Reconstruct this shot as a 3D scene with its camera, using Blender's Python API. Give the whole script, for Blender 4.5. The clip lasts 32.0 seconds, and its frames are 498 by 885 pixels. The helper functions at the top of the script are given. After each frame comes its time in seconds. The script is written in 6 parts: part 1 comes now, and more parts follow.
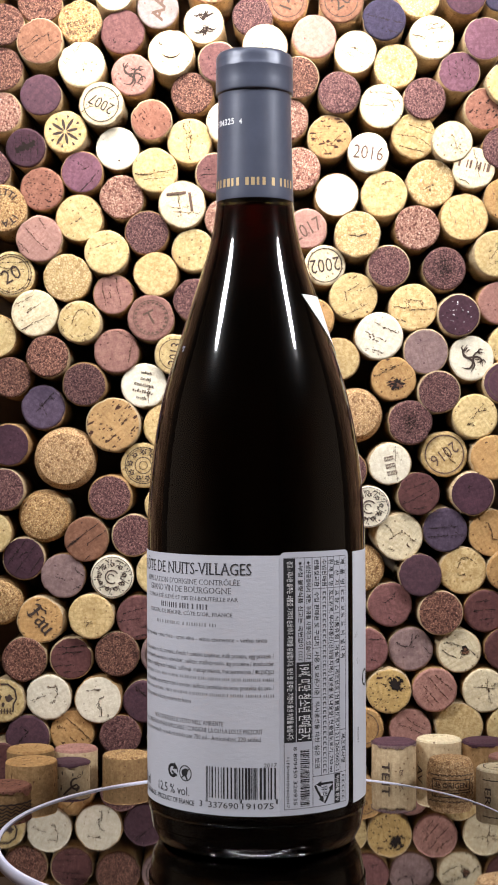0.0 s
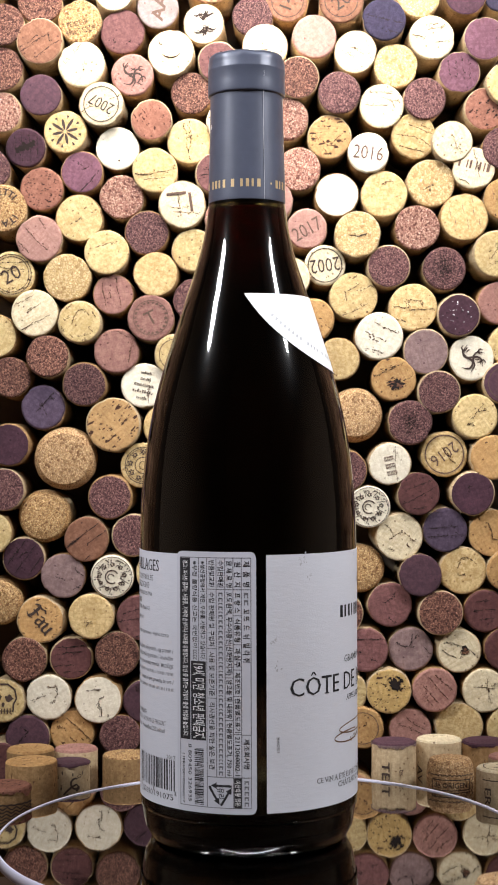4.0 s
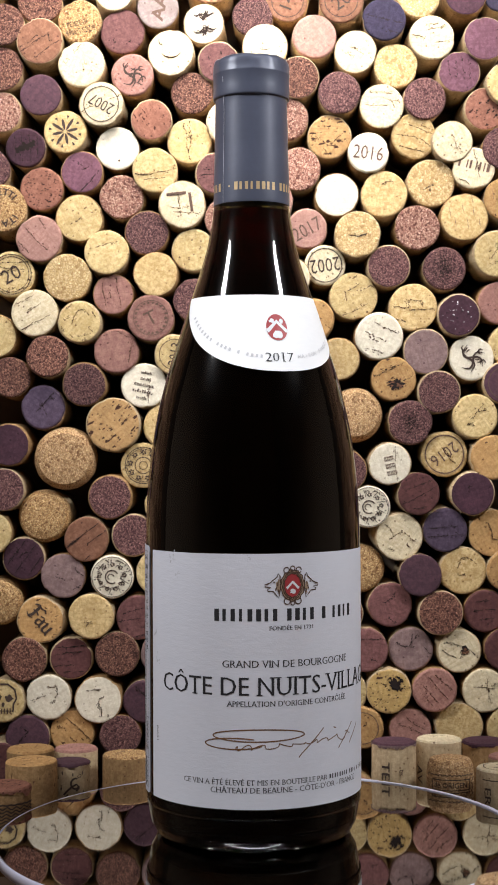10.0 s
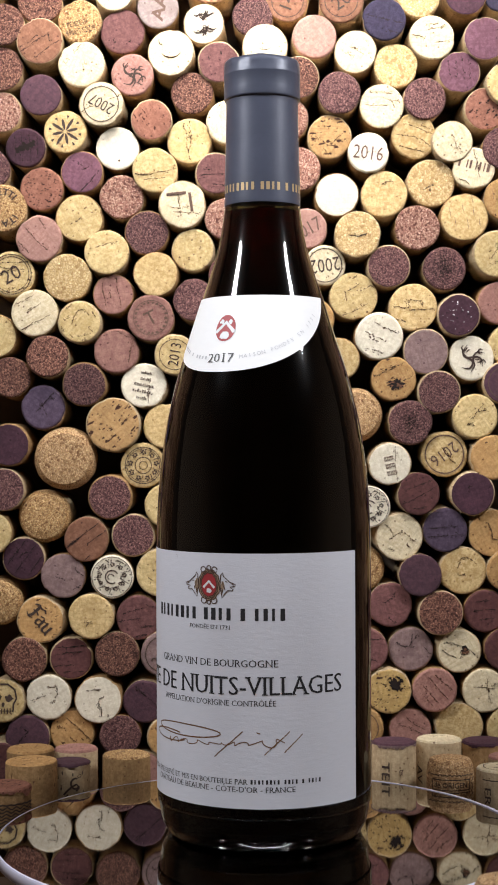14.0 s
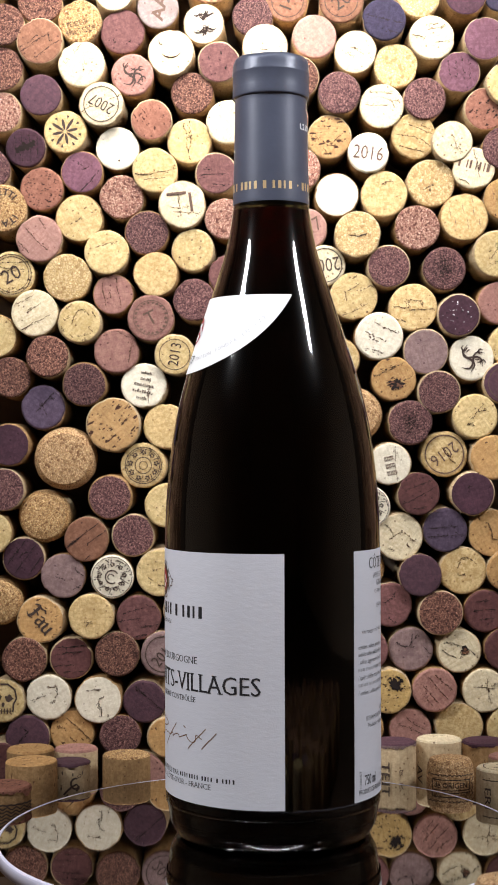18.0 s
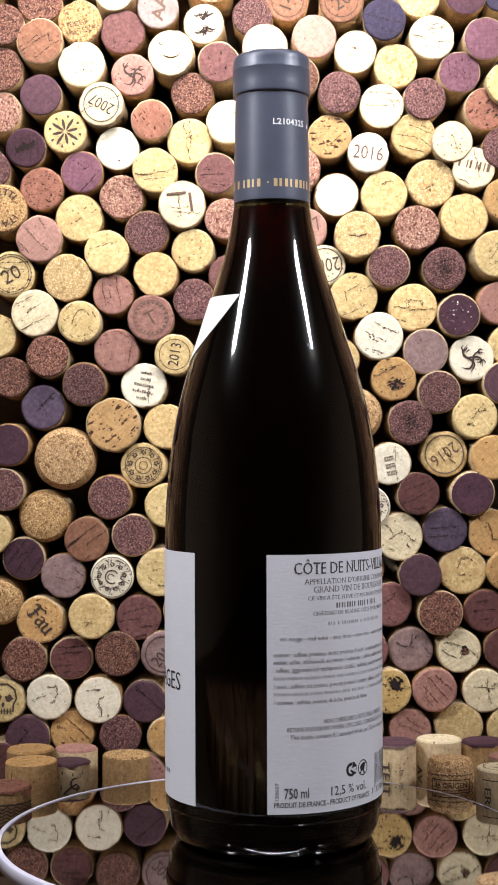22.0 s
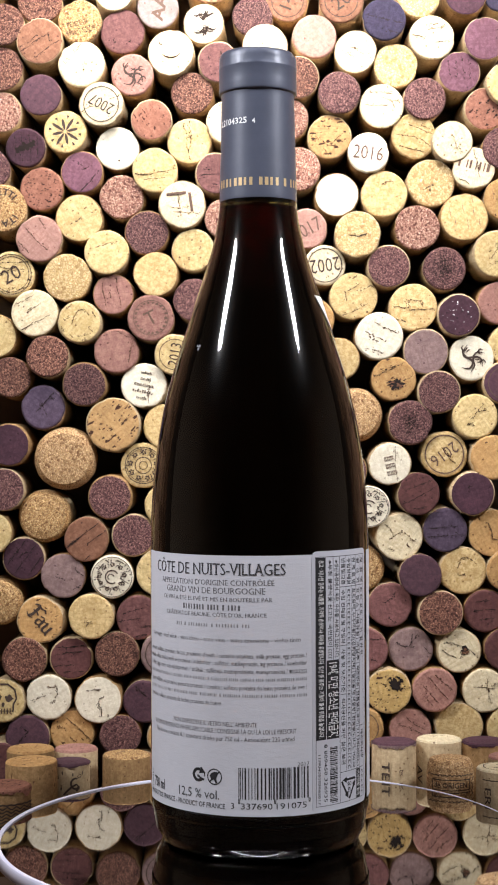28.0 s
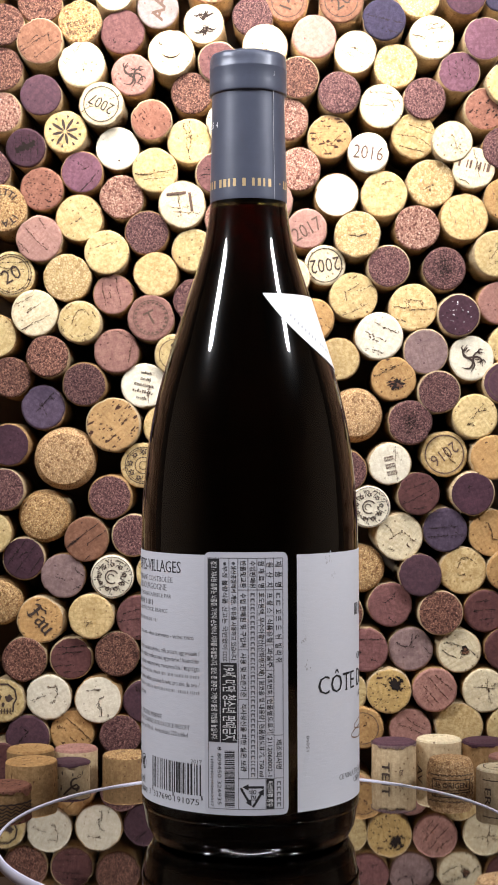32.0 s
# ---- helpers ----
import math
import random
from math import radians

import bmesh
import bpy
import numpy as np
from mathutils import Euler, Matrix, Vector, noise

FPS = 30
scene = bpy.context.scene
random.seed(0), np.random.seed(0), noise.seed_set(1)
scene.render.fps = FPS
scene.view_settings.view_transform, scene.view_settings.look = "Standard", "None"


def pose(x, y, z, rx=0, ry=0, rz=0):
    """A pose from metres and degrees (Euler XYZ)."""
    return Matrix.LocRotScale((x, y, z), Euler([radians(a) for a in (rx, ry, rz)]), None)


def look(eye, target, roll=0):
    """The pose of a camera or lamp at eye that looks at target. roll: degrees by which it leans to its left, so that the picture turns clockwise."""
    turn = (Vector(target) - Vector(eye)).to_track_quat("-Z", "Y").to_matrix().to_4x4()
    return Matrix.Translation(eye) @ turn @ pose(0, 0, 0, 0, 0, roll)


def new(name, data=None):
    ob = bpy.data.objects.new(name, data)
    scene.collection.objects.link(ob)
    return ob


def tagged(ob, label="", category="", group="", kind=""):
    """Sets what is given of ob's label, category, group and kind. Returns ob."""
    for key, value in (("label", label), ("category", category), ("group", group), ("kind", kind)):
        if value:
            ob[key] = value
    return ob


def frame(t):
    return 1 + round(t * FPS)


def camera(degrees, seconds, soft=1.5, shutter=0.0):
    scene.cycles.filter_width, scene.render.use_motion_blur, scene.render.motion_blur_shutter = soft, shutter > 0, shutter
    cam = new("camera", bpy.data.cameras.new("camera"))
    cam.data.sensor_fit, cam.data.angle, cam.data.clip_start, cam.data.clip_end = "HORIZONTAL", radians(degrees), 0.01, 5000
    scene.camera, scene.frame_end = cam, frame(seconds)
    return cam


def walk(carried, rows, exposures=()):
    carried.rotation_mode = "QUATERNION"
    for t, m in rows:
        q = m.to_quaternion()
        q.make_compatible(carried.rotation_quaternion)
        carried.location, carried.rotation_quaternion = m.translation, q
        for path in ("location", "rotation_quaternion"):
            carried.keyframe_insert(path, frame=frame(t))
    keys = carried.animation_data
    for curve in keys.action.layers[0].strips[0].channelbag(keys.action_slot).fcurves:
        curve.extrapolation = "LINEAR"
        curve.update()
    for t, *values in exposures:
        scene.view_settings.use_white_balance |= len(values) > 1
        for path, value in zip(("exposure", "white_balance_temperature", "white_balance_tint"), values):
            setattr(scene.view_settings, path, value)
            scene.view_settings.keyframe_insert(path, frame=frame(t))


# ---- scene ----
# turntable axis at x = y = 0, floor at z = 0; the camera stands in front (negative y)
DISC_Z = 0.028          # top of the turntable
AXIS_D = 0.5805         # camera to turntable axis
WALL_Y = 0.1252         # front faces of the cork wall
SPIN = -12.322          # degrees a second
OFFSET = 0.00513        # bottle axis from turntable axis
OFFSET_AT = 339.2       # bearing of that offset at the start

cam = camera(18.78, 32.0, soft=1.6)
cam.data.dof.use_dof, cam.data.dof.focus_distance, cam.data.dof.aperture_fstop = True, 0.595, 44.0
EYE = (-0.00436, -AXIS_D, DISC_Z + 0.1503)
AHEAD = (EYE[0], 1.0, EYE[2])
walk(cam, [(0.0, look(EYE, AHEAD, -0.2)), (32.0, look(EYE, AHEAD, -0.2))],
     exposures=[(0.0, 0.0), (3.0, -0.02), (6.0, -0.18), (9.0, -0.30), (12.0, -0.40), (14.0, -0.40), (17.0, -0.24), (20.0, -0.12), (25.0, 0.0), (32.0, 0.0)])

# ---- light: lamps over the set in a dim room ----
world = bpy.data.worlds.new("room_air")
scene.world = world
world.use_nodes = True
world.node_tree.nodes["Background"].inputs[0].default_value = (0.9, 0.95, 1.0, 1)
world.node_tree.nodes["Background"].inputs[1].default_value = 0.03


def lamp(name, eye, target, sx, sy, watts, colour, beam=180.0):
    data = bpy.data.lights.new(name, "AREA")
    data.shape, data.size, data.size_y, data.energy, data.color = "RECTANGLE" if sx > 0.2 else "ELLIPSE", sx, sy, watts, colour
    data.spread = radians(beam)
    ob = new(name, data)
    ob.matrix_world = look(eye, target)
    return ob


lamp("overhead_light", (0.0, 0.02, 0.53), (0.0, 0.125, 0.37), 0.26, 0.06, 0.54, (1.0, 0.95, 0.91), 60.0)
lamp("front_light_strip", (0.0, -0.20, 0.60), (0.0, 0.02, 0.15), 0.6, 0.008, 1.5, (0.88, 0.91, 1.0))
lamp("side_light_west", (-0.42, -0.21, 0.568), (0.0, 0.0, 0.225), 0.075, 0.10, 0.73, (0.96, 0.97, 1.0), 80.0)
lamp("side_light_east", (0.42, -0.21, 0.568), (0.0, 0.0, 0.225), 0.06, 0.10, 0.70, (0.96, 0.97, 1.0), 80.0)


# ---- materials ----
class Nodes:
    """A short way to write node trees."""

    def __init__(self, name):
        self.mat = bpy.data.materials.new(name)
        self.mat.use_nodes = True
        self.t = self.mat.node_tree
        self.b = self.t.nodes["Principled BSDF"]

    def n(self, kind, **kw):
        node = self.t.nodes.new(kind)
        for k, v in kw.items():
            if k in ("operation", "blend_type", "data_type", "feature", "rotation_type"):
                assign(node, k, v)
            else:
                node.inputs[k.replace("_", " ")].default_value = v
        return node

    def link(self, a, b):
        self.t.links.new(a, b)

    def set(self, **kw):
        for k, v in kw.items():
            self.b.inputs[k.replace("_", " ")].default_value = v
        return self


def assign(node, k, v):
    if k == "operation":
        node.operation = v
    elif k == "blend_type":
        node.blend_type = v
    elif k == "data_type":
        node.data_type = v
    elif k == "feature":
        node.feature = v
    elif k == "rotation_type":
        node.rotation_type = v


def mix(N, fac, a, b, how="MIX"):
    """Mix of two colours (sockets or tuples)."""
    m = N.t.nodes.new("ShaderNodeMix")
    m.data_type, m.blend_type = "RGBA", how
    for sock, v in ((m.inputs[0], fac), (m.inputs[6], a), (m.inputs[7], b)):
        if isinstance(v, (int, float)):
            sock.default_value = v
        elif isinstance(v, tuple):
            sock.default_value = (*v, 1) if len(v) == 3 else v
        else:
            N.link(v, sock)
    return m.outputs[2]


def ramp(N, src, a, b):
    """0 below a, 1 above b."""
    m = N.t.nodes.new("ShaderNodeMapRange")
    m.inputs[1].default_value, m.inputs[2].default_value = a, b
    N.link(src, m.inputs[0])
    return m.outputs[0]


def coords(N, turn=True, scale=(1, 1, 1), island=False):
    """Object coordinates, shifted and turned for each object by chance."""
    tc = N.t.nodes.new("ShaderNodeTexCoord")
    if island:
        geo = N.t.nodes.new("ShaderNodeNewGeometry")
        rnd = geo.outputs["Random Per Island"]
    else:
        rnd = N.t.nodes.new("ShaderNodeObjectInfo").outputs["Random"]
    out = tc.outputs["Object"]
    if turn:
        ang = N.n("ShaderNodeMath", operation="MULTIPLY")
        N.link(rnd, ang.inputs[0])
        ang.inputs[1].default_value = 41.0
        rot = N.n("ShaderNodeVectorRotate", rotation_type="Y_AXIS")
        N.link(out, rot.inputs["Vector"])
        N.link(ang.outputs[0], rot.inputs["Angle"])
        out = rot.outputs[0]
    add = N.n("ShaderNodeVectorMath", operation="MULTIPLY_ADD")
    N.link(rnd, add.inputs[0])
    add.inputs[1].default_value = (3.1, 1.7, 2.3)
    N.link(out, add.inputs[2])
    mp = N.t.nodes.new("ShaderNodeMapping")
    mp.inputs["Scale"].default_value = scale
    N.link(add.outputs[0], mp.inputs["Vector"])
    return add.outputs[0], mp.outputs[0], rnd


def noise_tex(N, vec, scale, detail=4.0, rough=0.6):
    t = N.t.nodes.new("ShaderNodeTexNoise")
    t.inputs["Scale"].default_value, t.inputs["Detail"].default_value, t.inputs["Roughness"].default_value = scale, detail, rough
    N.link(vec, t.inputs["Vector"])
    return t.outputs["Fac"]


def bump(N, height, strength, dist):
    b = N.t.nodes.new("ShaderNodeBump")
    b.inputs["Strength"].default_value, b.inputs["Distance"].default_value = strength, dist
    N.link(height, b.inputs["Height"])
    N.link(b.outputs[0], N.b.inputs["Normal"])


def natural_cork(name, c1, c2, dark, streaks=0.5, pits=0.5, spread=0.25, island=False, side=False):
    """Punched natural cork: mottled grain, faint growth lines, dark specks, pores and lenticels."""
    N = Nodes(name)
    v, vs, rnd = coords(N, turn=side or island, island=island)

    def stretched(k):
        mp = N.t.nodes.new("ShaderNodeMapping")
        mp.inputs["Scale"].default_value = (k, 0.7, k) if side else (1.0, 1.0, k)
        N.link(v, mp.inputs["Vector"])
        return mp.outputs[0]

    def times(fac, k):
        m = N.n("ShaderNodeMath", operation="MULTIPLY")
        N.link(fac, m.inputs[0])
        m.inputs[1].default_value = k
        return m.outputs[0]

    half = tuple(0.5 * (p + q) for p, q in zip(c2, dark))
    fine, mid, big = noise_tex(N, v, 1500, 3), noise_tex(N, v, 560, 5, 0.7), noise_tex(N, v, 100, 3)
    col = mix(N, ramp(N, mid, 0.40, 0.60), c1, tuple(0.9 * q for q in c2))
    col = mix(N, times(ramp(N, big, 0.45, 0.7), 0.5), col, tuple(0.8 * p for p in c2))
    band = noise_tex(N, stretched(7.0), 110, 4)
    col = mix(N, times(ramp(N, band, 0.5, 0.7), 0.5), col, half)
    # wavy growth rings across the channels
    across = N.t.nodes.new("ShaderNodeMapping")
    across.inputs["Scale"].default_value = (8.0, 1.0, 1.0)
    N.link(v, across.inputs["Vector"])
    ring = noise_tex(N, across.outputs[0], 130, 3, 0.5)
    if not side:
        col = mix(N, times(ramp(N, ring, 0.52, 0.66), 0.34), col, half)
    col = mix(N, times(ramp(N, fine, 0.52, 0.70), 0.42), col, half)
    # specks
    spk = N.t.nodes.new("ShaderNodeTexVoronoi")
    spk.inputs["Scale"].default_value = 520
    N.link(v, spk.inputs["Vector"])
    sep = N.t.nodes.new("ShaderNodeSeparateColor")
    N.link(spk.outputs["Color"], sep.inputs[0])
    near = N.n("ShaderNodeMath", operation="LESS_THAN")
    N.link(spk.outputs["Distance"], near.inputs[0])
    near.inputs[1].default_value = 0.24
    some = N.n("ShaderNodeMath", operation="GREATER_THAN")
    N.link(sep.outputs[0], some.inputs[0])
    some.inputs[1].default_value = 0.93 - 0.22 * pits
    both = N.n("ShaderNodeMath", operation="MULTIPLY")
    N.link(near.outputs[0], both.inputs[0])
    N.link(some.outputs[0], both.inputs[1])
    col = mix(N, times(both.outputs[0], 0.75), col, dark)
    # lenticels along the growth lines, and pores
    cr = ramp(N, noise_tex(N, stretched(11.0), 75, 6, 0.7), 0.765 - 0.1 * streaks, 0.785 - 0.1 * streaks)
    col = mix(N, cr, col, dark)
    pt = ramp(N, noise_tex(N, stretched(2.2), 300, 2, 0.4), 0.80 - 0.12 * pits, 0.82 - 0.12 * pits)
    col = mix(N, pt, col, dark)
    hsv = N.t.nodes.new("ShaderNodeHueSaturation")
    val = N.t.nodes.new("ShaderNodeMapRange")
    val.inputs[3].default_value, val.inputs[4].default_value = 1 - spread, 1 + spread * 0.6
    N.link(rnd, val.inputs[0])
    N.link(val.outputs[0], hsv.inputs["Value"])
    N.link(col, hsv.inputs["Color"])
    N.link(hsv.outputs[0], N.b.inputs["Base Color"])
    h = N.n("ShaderNodeMath", operation="SUBTRACT")
    N.link(mix(N, 0.45, mix(N, 0.5, fine, ring), mix(N, 0.5, mid, band)), h.inputs[0])
    holes = N.n("ShaderNodeMath", operation="MAXIMUM")
    N.link(cr, holes.inputs[0])
    N.link(pt, holes.inputs[1])
    N.link(holes.outputs[0], h.inputs[1])
    bump(N, h.outputs[0], 0.7, 0.00055)
    N.set(Roughness=0.82, Specular_IOR_Level=0.25)
    return N.mat


def granule_cork(name, light, midc, dark, size=1.5, spread=0.2, island=False):
    """Agglomerated cork: pressed granules a millimetre or two wide."""
    N = Nodes(name)
    v, vs, rnd = coords(N, island=island)
    warp = N.t.nodes.new("ShaderNodeTexNoise")
    warp.inputs["Scale"].default_value = 700
    N.link(v, warp.inputs["Vector"])
    add = N.n("ShaderNodeVectorMath", operation="MULTIPLY_ADD")
    N.link(warp.outputs["Color"], add.inputs[0])
    add.inputs[1].default_value = (0.0012, 0.0012, 0.0012)
    N.link(v, add.inputs[2])
    cells = N.t.nodes.new("ShaderNodeTexVoronoi")
    cells.inputs["Scale"].default_value = 1000.0 / size
    N.link(add.outputs[0], cells.inputs["Vector"])
    sep = N.t.nodes.new("ShaderNodeSeparateColor")
    N.link(cells.outputs["Color"], sep.inputs[0])
    edge = N.t.nodes.new("ShaderNodeTexVoronoi")
    edge.feature = "DISTANCE_TO_EDGE"
    edge.inputs["Scale"].default_value = 1000.0 / size
    N.link(add.outputs[0], edge.inputs["Vector"])
    fine = noise_tex(N, v, 1400, 3)
    mid = noise_tex(N, v, 130, 3)
    bits = N.t.nodes.new("ShaderNodeTexVoronoi")
    bits.inputs["Scale"].default_value = 1900.0 / size
    N.link(add.outputs[0], bits.inputs["Vector"])
    sep2 = N.t.nodes.new("ShaderNodeSeparateColor")
    N.link(bits.outputs["Color"], sep2.inputs[0])
    col = mix(N, ramp(N, sep.outputs[0], 0.35, 0.95), midc, light)
    col = mix(N, ramp(N, sep2.outputs[0], 0.62, 0.80), col, light)
    col = mix(N, ramp(N, sep2.outputs[2], 0.90, 0.94), col, tuple(min(0.9, 1.45 * c) for c in light))
    col = mix(N, ramp(N, sep2.outputs[1], 0.7, 0.9), col, midc)
    col = mix(N, ramp(N, sep.outputs[1], 0.75, 0.95), col, dark)
    col = mix(N, ramp(N, fine, 0.45, 0.8), col, mix(N, 0.5, midc, dark))
    seam = N.n("ShaderNodeMath", operation="SUBTRACT")
    seam.inputs[0].default_value = 1.0
    N.link(ramp(N, edge.outputs["Distance"], 0.0, 0.13), seam.inputs[1])
    sm = N.n("ShaderNodeMath", operation="MULTIPLY")
    N.link(seam.outputs[0], sm.inputs[0])
    sm.inputs[1].default_value = 0.9
    col = mix(N, sm.outputs[0], col, dark)
    hsv = N.t.nodes.new("ShaderNodeHueSaturation")
    val = N.t.nodes.new("ShaderNodeMapRange")
    val.inputs[3].default_value, val.inputs[4].default_value = 1 - spread, 1 + spread * 0.6
    N.link(rnd, val.inputs[0])
    N.link(val.outputs[0], hsv.inputs["Value"])
    N.link(col, hsv.inputs["Color"])
    N.link(hsv.outputs[0], N.b.inputs["Base Color"])
    bump(N, mix(N, 0.3, edge.outputs["Distance"], fine), 0.75, 0.0005)
    N.set(Roughness=0.8, Specular_IOR_Level=0.25)
    return N.mat


def plain(name, colour, rough=0.6, metal=0.0, grain=0.06, scale=900, lift=0.15):
    """A plain surface with slight mottling and fine relief."""
    N = Nodes(name)
    v, vs, rnd = coords(N, turn=False)
    f1, f2 = noise_tex(N, v, scale, 4), noise_tex(N, v, scale / 14, 3)
    lo = tuple(c * (1 - grain) for c in colour)
    hi = tuple(min(1.0, c * (1 + grain)) for c in colour)
    col = mix(N, f1, lo, hi)
    col = mix(N, ramp(N, f2, 0.35, 0.7), col, lo)
    N.link(col, N.b.inputs["Base Color"])
    bump(N, f1, lift, 0.0002)
    N.set(Roughness=rough, Metallic=metal)
    return N.mat


FACE = {
    "N": natural_cork("cork_pale", (0.82, 0.715, 0.50), (0.74, 0.61, 0.385), (0.16, 0.09, 0.045), 0.35, 0.25, 0.12),
    "S": natural_cork("cork_white", (0.84, 0.775, 0.63), (0.80, 0.72, 0.55), (0.42, 0.34, 0.24), 0.05, 0.0, 0.08),
    "NY": natural_cork("cork_cream", (0.76, 0.60, 0.31), (0.62, 0.44, 0.19), (0.13, 0.065, 0.03), 0.35, 0.5, 0.14),
    "NF": natural_cork("cork_fine", (0.72, 0.55, 0.28), (0.54, 0.36, 0.15), (0.25, 0.14, 0.06), 0.05, 0.35, 0.14),
    "NP": natural_cork("cork_pitted", (0.66, 0.46, 0.19), (0.56, 0.36, 0.13), (0.07, 0.03, 0.018), 0.4, 1.1, 0.1),
    "NT": natural_cork("cork_tan", (0.62, 0.38, 0.16), (0.52, 0.29, 0.11), (0.09, 0.04, 0.02), 0.4, 0.8, 0.2),
    "NQ": natural_cork("cork_tan_pitted", (0.60, 0.38, 0.17), (0.50, 0.29, 0.12), (0.07, 0.03, 0.018), 0.5, 1.5, 0.1),
    "P": natural_cork("cork_pink", (0.48, 0.275, 0.22), (0.40, 0.215, 0.175), (0.15, 0.06, 0.06), 0.35, 0.2, 0.15),
    "P2": natural_cork("cork_salmon", (0.42, 0.222, 0.178), (0.33, 0.160, 0.132), (0.09, 0.035, 0.03), 0.45, 0.4, 0.18),
    "R": natural_cork("cork_wine", (0.145, 0.058, 0.053), (0.105, 0.040, 0.038), (0.045, 0.015, 0.018), 0.5, 0.5, 0.25),
    "R2": natural_cork("cork_russet", (0.29, 0.14, 0.085), (0.22, 0.10, 0.058), (0.07, 0.025, 0.018), 0.5, 0.4, 0.2),
    "R3": natural_cork("cork_brick", (0.35, 0.155, 0.105), (0.275, 0.117, 0.078), (0.06, 0.02, 0.015), 0.3, 1.0, 0.2),
    "RM": natural_cork("cork_rose_brown", (0.23, 0.103, 0.096), (0.165, 0.07, 0.066), (0.05, 0.016, 0.018), 0.5, 0.5, 0.2),
    "W": natural_cork("cork_purple", (0.115, 0.054, 0.070), (0.085, 0.040, 0.054), (0.04, 0.015, 0.026), 0.3, 0.15, 0.25),
    "W2": natural_cork("cork_dark_purple", (0.085, 0.035, 0.05), (0.06, 0.025, 0.037), (0.018, 0.008, 0.012), 0.4, 0.3, 0.2),
    "W3": natural_cork("cork_violet", (0.10, 0.07, 0.105), (0.075, 0.05, 0.08), (0.03, 0.016, 0.035), 0.35, 0.15, 0.2),
    "B": natural_cork("cork_blue_violet", (0.045, 0.036, 0.072), (0.032, 0.025, 0.05), (0.015, 0.01, 0.02), 0.3, 0.3, 0.2),
    "G": natural_cork("cork_grey_mauve", (0.29, 0.195, 0.18), (0.22, 0.14, 0.135), (0.08, 0.04, 0.04), 0.35, 0.1, 0.15),
    "AP": granule_cork("cork_granule_pink", (0.68, 0.42, 0.31), (0.36, 0.165, 0.12), (0.11, 0.04, 0.03), 0.9, 0.15),
    "AM": granule_cork("cork_granule_brown", (0.38, 0.19, 0.13), (0.12, 0.047, 0.034), (0.036, 0.013, 0.010), 0.72, 0.2),
    "AD": granule_cork("cork_granule_dark", (0.36, 0.19, 0.165), (0.095, 0.037, 0.040), (0.034, 0.012, 0.014), 0.55, 0.25),
    "AT": granule_cork("cork_granule_tan", (0.70, 0.47, 0.23), (0.48, 0.28, 0.115), (0.16, 0.075, 0.03), 0.9, 0.1),
    "AF": granule_cork("cork_granule_pale", (0.70, 0.54, 0.30), (0.57, 0.40, 0.185), (0.36, 0.22, 0.09), 1.3, 0.1),
    "GP": natural_cork("cork_pale_mauve", (0.38, 0.305, 0.285), (0.31, 0.24, 0.225), (0.15, 0.09, 0.08), 0.2, 0.2, 0.1),
    "WP": natural_cork("cork_plum", (0.19, 0.085, 0.115), (0.145, 0.062, 0.085), (0.05, 0.02, 0.03), 0.3, 0.2, 0.15),
    "C": granule_cork("cork_granule_sparkling", (0.68, 0.46, 0.25), (0.48, 0.29, 0.135), (0.18, 0.09, 0.04), 0.95, 0.08),
}
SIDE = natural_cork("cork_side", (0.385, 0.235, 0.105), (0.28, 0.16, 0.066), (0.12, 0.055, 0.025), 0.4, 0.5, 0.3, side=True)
# Pale natural side, raised further to stand in for light between stacked corks.
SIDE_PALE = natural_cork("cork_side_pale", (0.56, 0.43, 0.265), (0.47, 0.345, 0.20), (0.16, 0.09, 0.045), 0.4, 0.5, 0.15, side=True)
SIDE_STUFF = natural_cork("cork_side_far", (0.56, 0.36, 0.17), (0.45, 0.27, 0.12), (0.12, 0.055, 0.025), 0.4, 0.5, 0.3, island=True)
FACE_STUFF = natural_cork("cork_face_far", (0.6, 0.38, 0.2), (0.3, 0.13, 0.09), (0.1, 0.04, 0.03), 0.4, 0.5, 0.5, island=True)
INK_MAT = plain("print_brown", (0.06, 0.035, 0.025), 0.8, grain=0.3)
INK_SOFT = plain("print_faded", (0.15, 0.085, 0.06), 0.8, grain=0.35)
CRACK_MAT = plain("crack_dark", (0.016, 0.007, 0.005), 0.95, grain=0.4)
CRYSTAL = plain("crystal_white", (0.8, 0.8, 0.82), 0.2)
CRACK_BROWN = plain("crack_brown", (0.078, 0.037, 0.017), 0.95, grain=0.5)
CHIP_MAT = plain("crack_rust", (0.17, 0.075, 0.038), 0.95, grain=0.5)
BOARD = plain("board_black", (0.22, 0.16, 0.115), 0.85, grain=0.3, scale=90)


# ---- mesh helpers ----
def mesh_of(name, bm, mats):
    me = bpy.data.meshes.new(name)
    bm.to_mesh(me)
    bm.free()
    for m in mats:
        me.materials.append(m)
    return me


def part(name, bm, material, parent, label=""):
    """Links a bmesh as one mesh object under a thing or a part."""
    mats = material if isinstance(material, (list, tuple)) else [material]
    ob = new(name, mesh_of(name, bm, mats))
    if parent is not None:
        ob.parent = parent
    if label:
        tagged(ob, label)
    return ob


